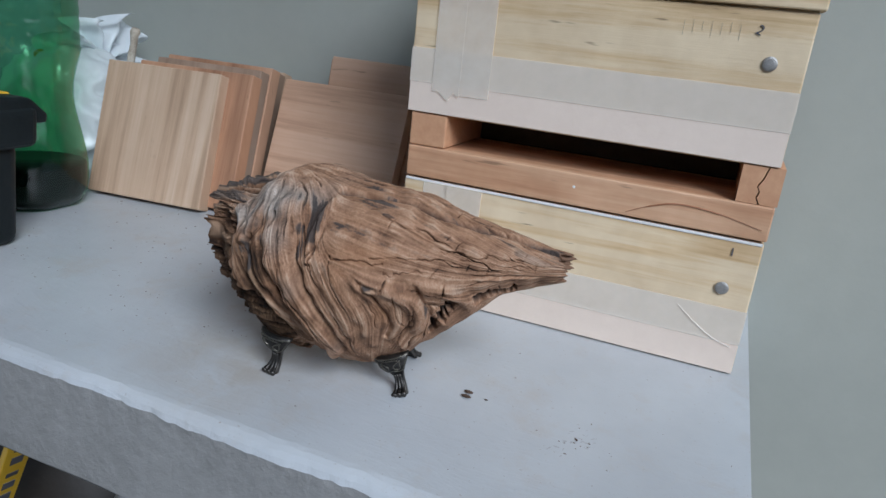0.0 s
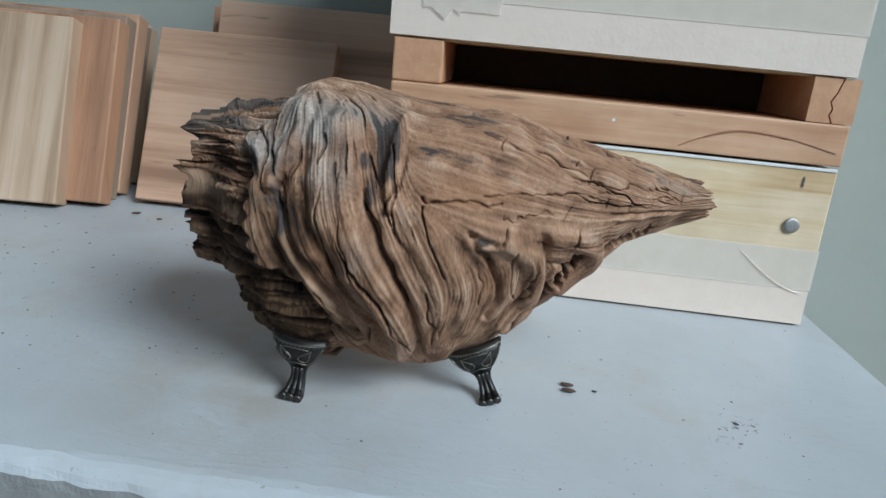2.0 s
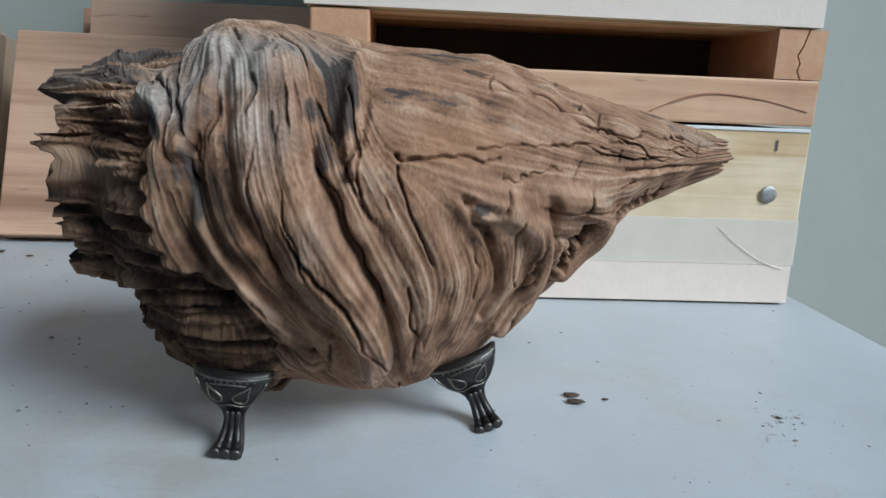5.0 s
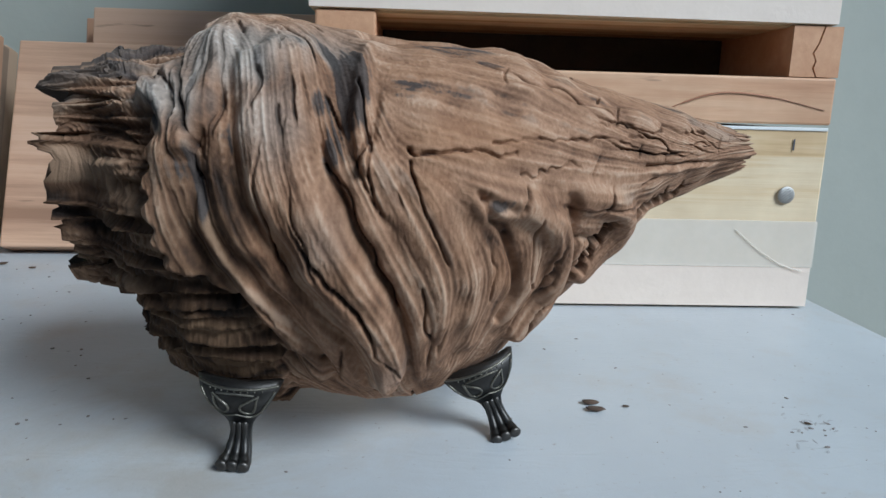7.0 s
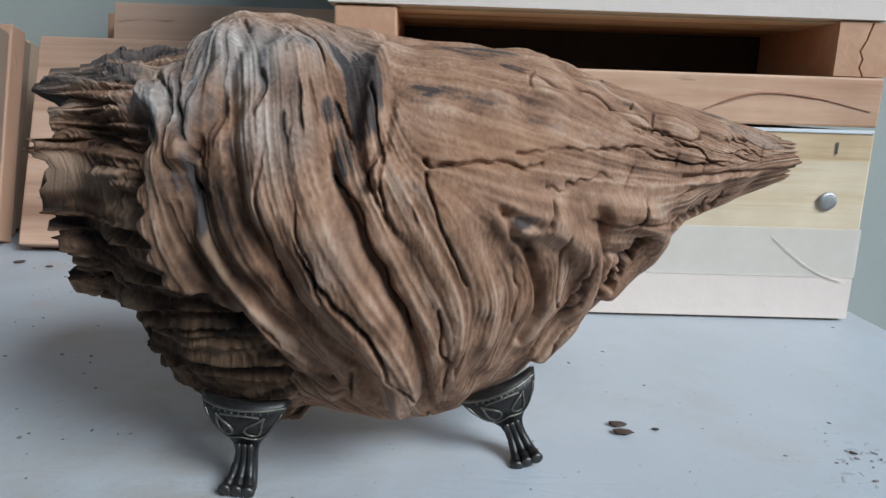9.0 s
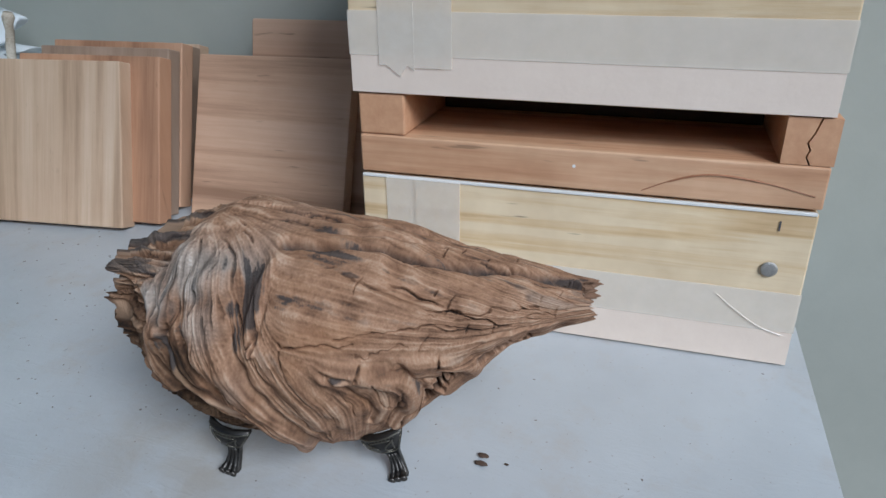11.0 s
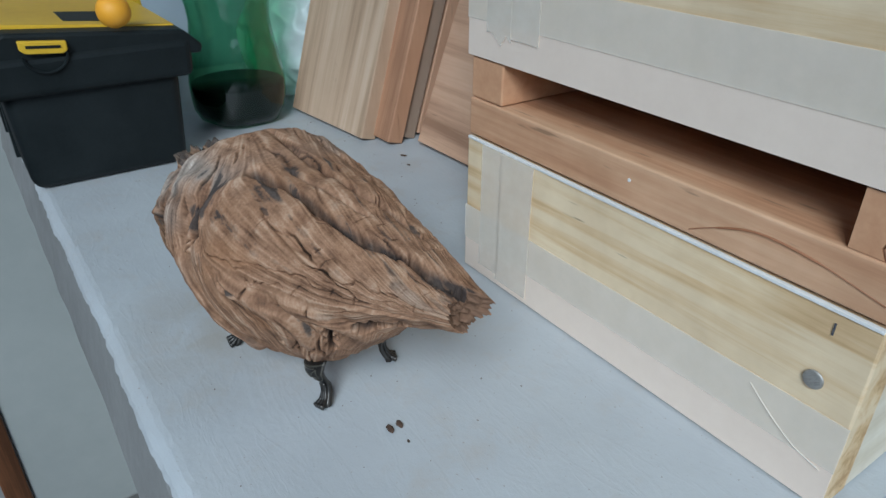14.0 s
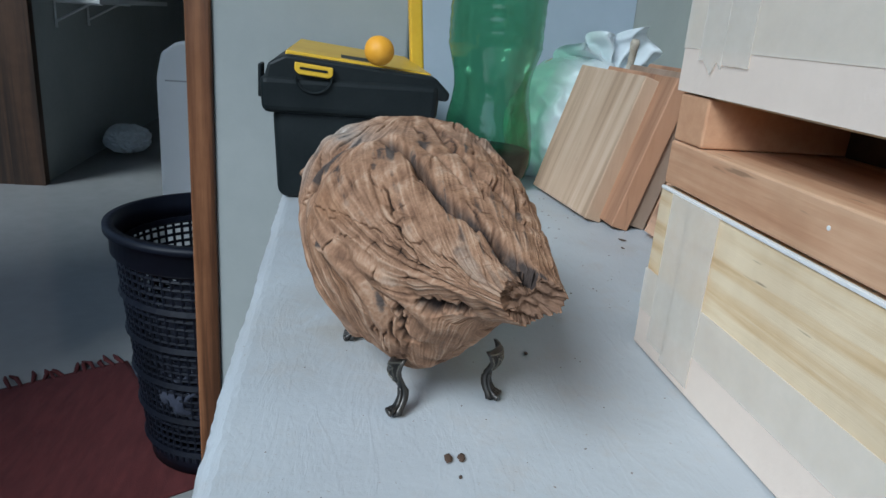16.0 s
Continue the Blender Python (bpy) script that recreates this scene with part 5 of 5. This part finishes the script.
def build_washer():
    t = thing("washing_machine", (-2.2, -0.36, FLOOR), "white enamel washing machine with rounded top corners", "washing machine")
    bm = prism([(-0.675, FLOOR + 0.02), (-0.675, -0.02), (-0.660, 0.045), (-0.620, 0.075), (-0.545, 0.085), (-0.07, 0.085), (-0.07, FLOOR + 0.02)], "x", -2.45, -1.92, 0.008)
    part("cabinet", bm, ENAMEL, t)
    part("lid", block(-2.40, -1.96, -0.56, -0.12, 0.0855, 0.100, 0.006), ENAMEL, t)
    part("panel_line", block(-1.921, -1.9185, -0.652, -0.075, -0.030, -0.026, 0), SACK, t)
    for y in (-0.60, -0.12):
        for x in (-2.40, -1.97):
            part("leg", lathe([(0.02, 0), (0.02, 0.024)], (x, y, FLOOR), 12), BLACK_PLASTIC, t)


build_washer()
door = thing("door_1", (-3.5, -1.6, FLOOR), "dark brown wooden door standing open in the corridor", "door", "", "structure")
part("leaf", block(-3.555, -3.50, -1.745, -1.60, FLOOR, 1.3, 0.002), DOORWOOD, door)
part("leaf_panel", block(-3.545, -3.505, -2.6, -1.746, FLOOR, 1.3, 0.002), DOORWOOD, door)
shelf = thing("wall_shelf", (-4.1, -1.5, 0.06), "white wall shelf on metal brackets", "shelf")
part("shelf_board", block(-5.2, -3.75, -1.62, -1.36, 0.13, 0.155, 0.002), ENAMEL, shelf)
for x in (-3.86, -4.35):
    part("bracket", tube([(x, -1.61, 0.0), (x, -1.61, 0.128), (x, -1.38, 0.128)], 0.008, 8), ENAMEL, shelf)
    part("bracket_brace", tube([(x, -1.61, 0.03), (x, -1.44, 0.126)], 0.006, 8), ENAMEL, shelf)
fb = thing("shopping_bag", (-4.3, -1.45, FLOOR), "crumpled white plastic bag on the corridor floor", "plastic bag")
part("bag_body", crumpled((-4.35, -1.44, FLOOR + 0.10), (0.17, 0.13, 0.085), 3.0, 1.3, FLOOR + 0.002), BAG, fb, "", True)

# ---- under the ledge ----
ruler = thing("yellow_level", (-0.9, -0.06, FLOOR), "yellow builder's level with dark marks leaning under the ledge", "level")
a, b = Vector((-0.935, -0.05, FLOOR + 0.004)), Vector((-0.600, -0.12, -0.172))
d = (b - a).normalized()
bar = block(-0.013, 0.013, -0.004, 0.004, 0, (b - a).length, 0.001)
turn = Matrix.Translation(a) @ d.to_track_quat("Z", "Y").to_matrix().to_4x4()
bmesh.ops.transform(bar, matrix=turn, verts=bar.verts)
part("bar", bar, YELLOW_PLASTIC, ruler)
for k in range(9):
    mk = block(-0.006, 0.006, 0.0042, 0.0048, 0.40 + 0.026 * k, 0.40 + 0.026 * k + (0.014 if k % 3 else 0.008), 0)
    bmesh.ops.transform(mk, matrix=turn @ Matrix.Rotation(radians(180), 4, "Z"), verts=mk.verts)
    part("printed_mark", mk, INK, ruler)
bucket = thing("bucket", (-0.74, 0.09, FLOOR), "dark brown plastic bucket under the ledge", "bucket")
part("pail", lathe([(0.115, 0.0), (0.118, 0.004), (0.150, 0.54), (0.146, 0.54), (0.112, 0.012)], (-0.74, 0.09, FLOOR + 0.001), 56), plain("dark_brown_plastic", (0.012, 0.009, 0.007), (0.025, 0.019, 0.014), 0.5, 40), bucket, "", True)
part("rim", lathe([(0.1505, 0.538), (0.157, 0.545), (0.157, 0.563), (0.151, 0.567), (0.146, 0.563), (0.1462, 0.5405)], (-0.74, 0.09, FLOOR + 0.001), 56), plain("brown_plastic_rim", (0.03, 0.02, 0.014), (0.055, 0.04, 0.03), 0.4, 40), bucket, "rolled rim", True)
sack = thing("plastic_sack", (-0.50, -0.06, FLOOR), "full grey plastic sack standing under the ledge", "sack")
part("sack_body", crumpled((-0.46, -0.06, FLOOR + 0.25), (0.11, 0.12, 0.33), 6.0, 0.8, FLOOR + 0.002), SACK, sack, "", True)


# ---- litter on the ledge ----
def flake(x, y, size, seed, label="dry brown seed husk on the ledge", turn=0.0):
    rnd = random.Random(seed)
    bm = bmesh.new()
    bmesh.ops.create_icosphere(bm, subdivisions=2, radius=1)
    for v in bm.verts:
        k = 1 + 0.35 * noise.noise(v.co * 1.7 + Vector((seed, 0, 0)))
        v.co = Vector((v.co.x * size * k, v.co.y * size * 0.55 * k, (v.co.z + 1) * size * 0.22 + 0.25 * size * 0.4 * v.co.x ** 2))
    bmesh.ops.transform(bm, matrix=Matrix.Translation((x, y, 0.0002)) @ Matrix.Rotation(radians(turn + rnd.uniform(-20, 20)), 4, "Z"), verts=bm.verts)
    return tagged(part("husk", bm, DEBRIS, None, label, True), category="debris", group="husks on the ledge")


flake(-0.1605, -0.1325, 0.0032, 1, turn=10)
flake(-0.1600, -0.1385, 0.0034, 2, turn=-25)
flake(-0.1475, -0.135, 0.0014, 3)
flake(-0.0850, -0.149, 0.0014, 4, turn=-40)
flake(-0.494, 0.079, 0.0036, 5, turn=30)
flake(-0.470, 0.070, 0.0024, 6)
flake(-0.262, -0.076, 0.0020, 7)
crumbs = bmesh.new()
rnd = random.Random(11)
for k in range(300):
    if k < 100:
        x, y, s = rnd.uniform(-0.66, -0.33), rnd.uniform(-0.17, 0.05), rnd.uniform(0.0003, 0.0008)
    elif k < 112:
        x, y, s = rnd.gauss(-0.083, 0.010), rnd.gauss(-0.150, 0.010), rnd.uniform(0.0003, 0.0007)
    else:
        x, y, s = rnd.uniform(-0.7, 0.01), rnd.uniform(-0.235, 0.10), rnd.uniform(0.00015, 0.00055)
    if y > -0.003 and x > -0.285:
        continue
    m = Matrix.Translation((x, y, s * 0.25)) @ Matrix.Rotation(rnd.uniform(0, 6.28), 4, "Z") @ Matrix.Diagonal((s * rnd.uniform(1, 2.2), s, s * 0.5, 1))
    bmesh.ops.create_icosphere(crumbs, subdivisions=1, radius=1, matrix=m)
tagged(part("crumbs", crumbs, plain("grey_brown_grit", (0.13, 0.10, 0.085), (0.30, 0.27, 0.25), 0.9, 300), None, "scattered dark crumbs and bark bits"), category="debris", kind="stuff")
scuffs = bmesh.new()
for k in range(60):  # flattened grey scuffs
    x, y = (rnd.gauss(-0.083, 0.009), rnd.gauss(-0.148, 0.012)) if k < 26 else (rnd.uniform(-0.62, -0.36), rnd.uniform(-0.15, 0.03))
    s = rnd.uniform(0.0004, 0.0012)
    m = Matrix.Translation((x, y, 0.00005)) @ Matrix.Rotation(rnd.gauss(0.6, 0.5), 4, "Z") @ Matrix.Diagonal((s * rnd.uniform(1.2, 3), s * 0.6, 0.00012, 1))
    bmesh.ops.create_icosphere(scuffs, subdivisions=1, radius=1, matrix=m)
tagged(part("scuffs", scuffs, plain("grey_scuffed_paint", (0.33, 0.33, 0.335), (0.46, 0.465, 0.475), 0.7, 300), None, "faint grey scuff marks on the white paint"), category="debris", kind="stuff")
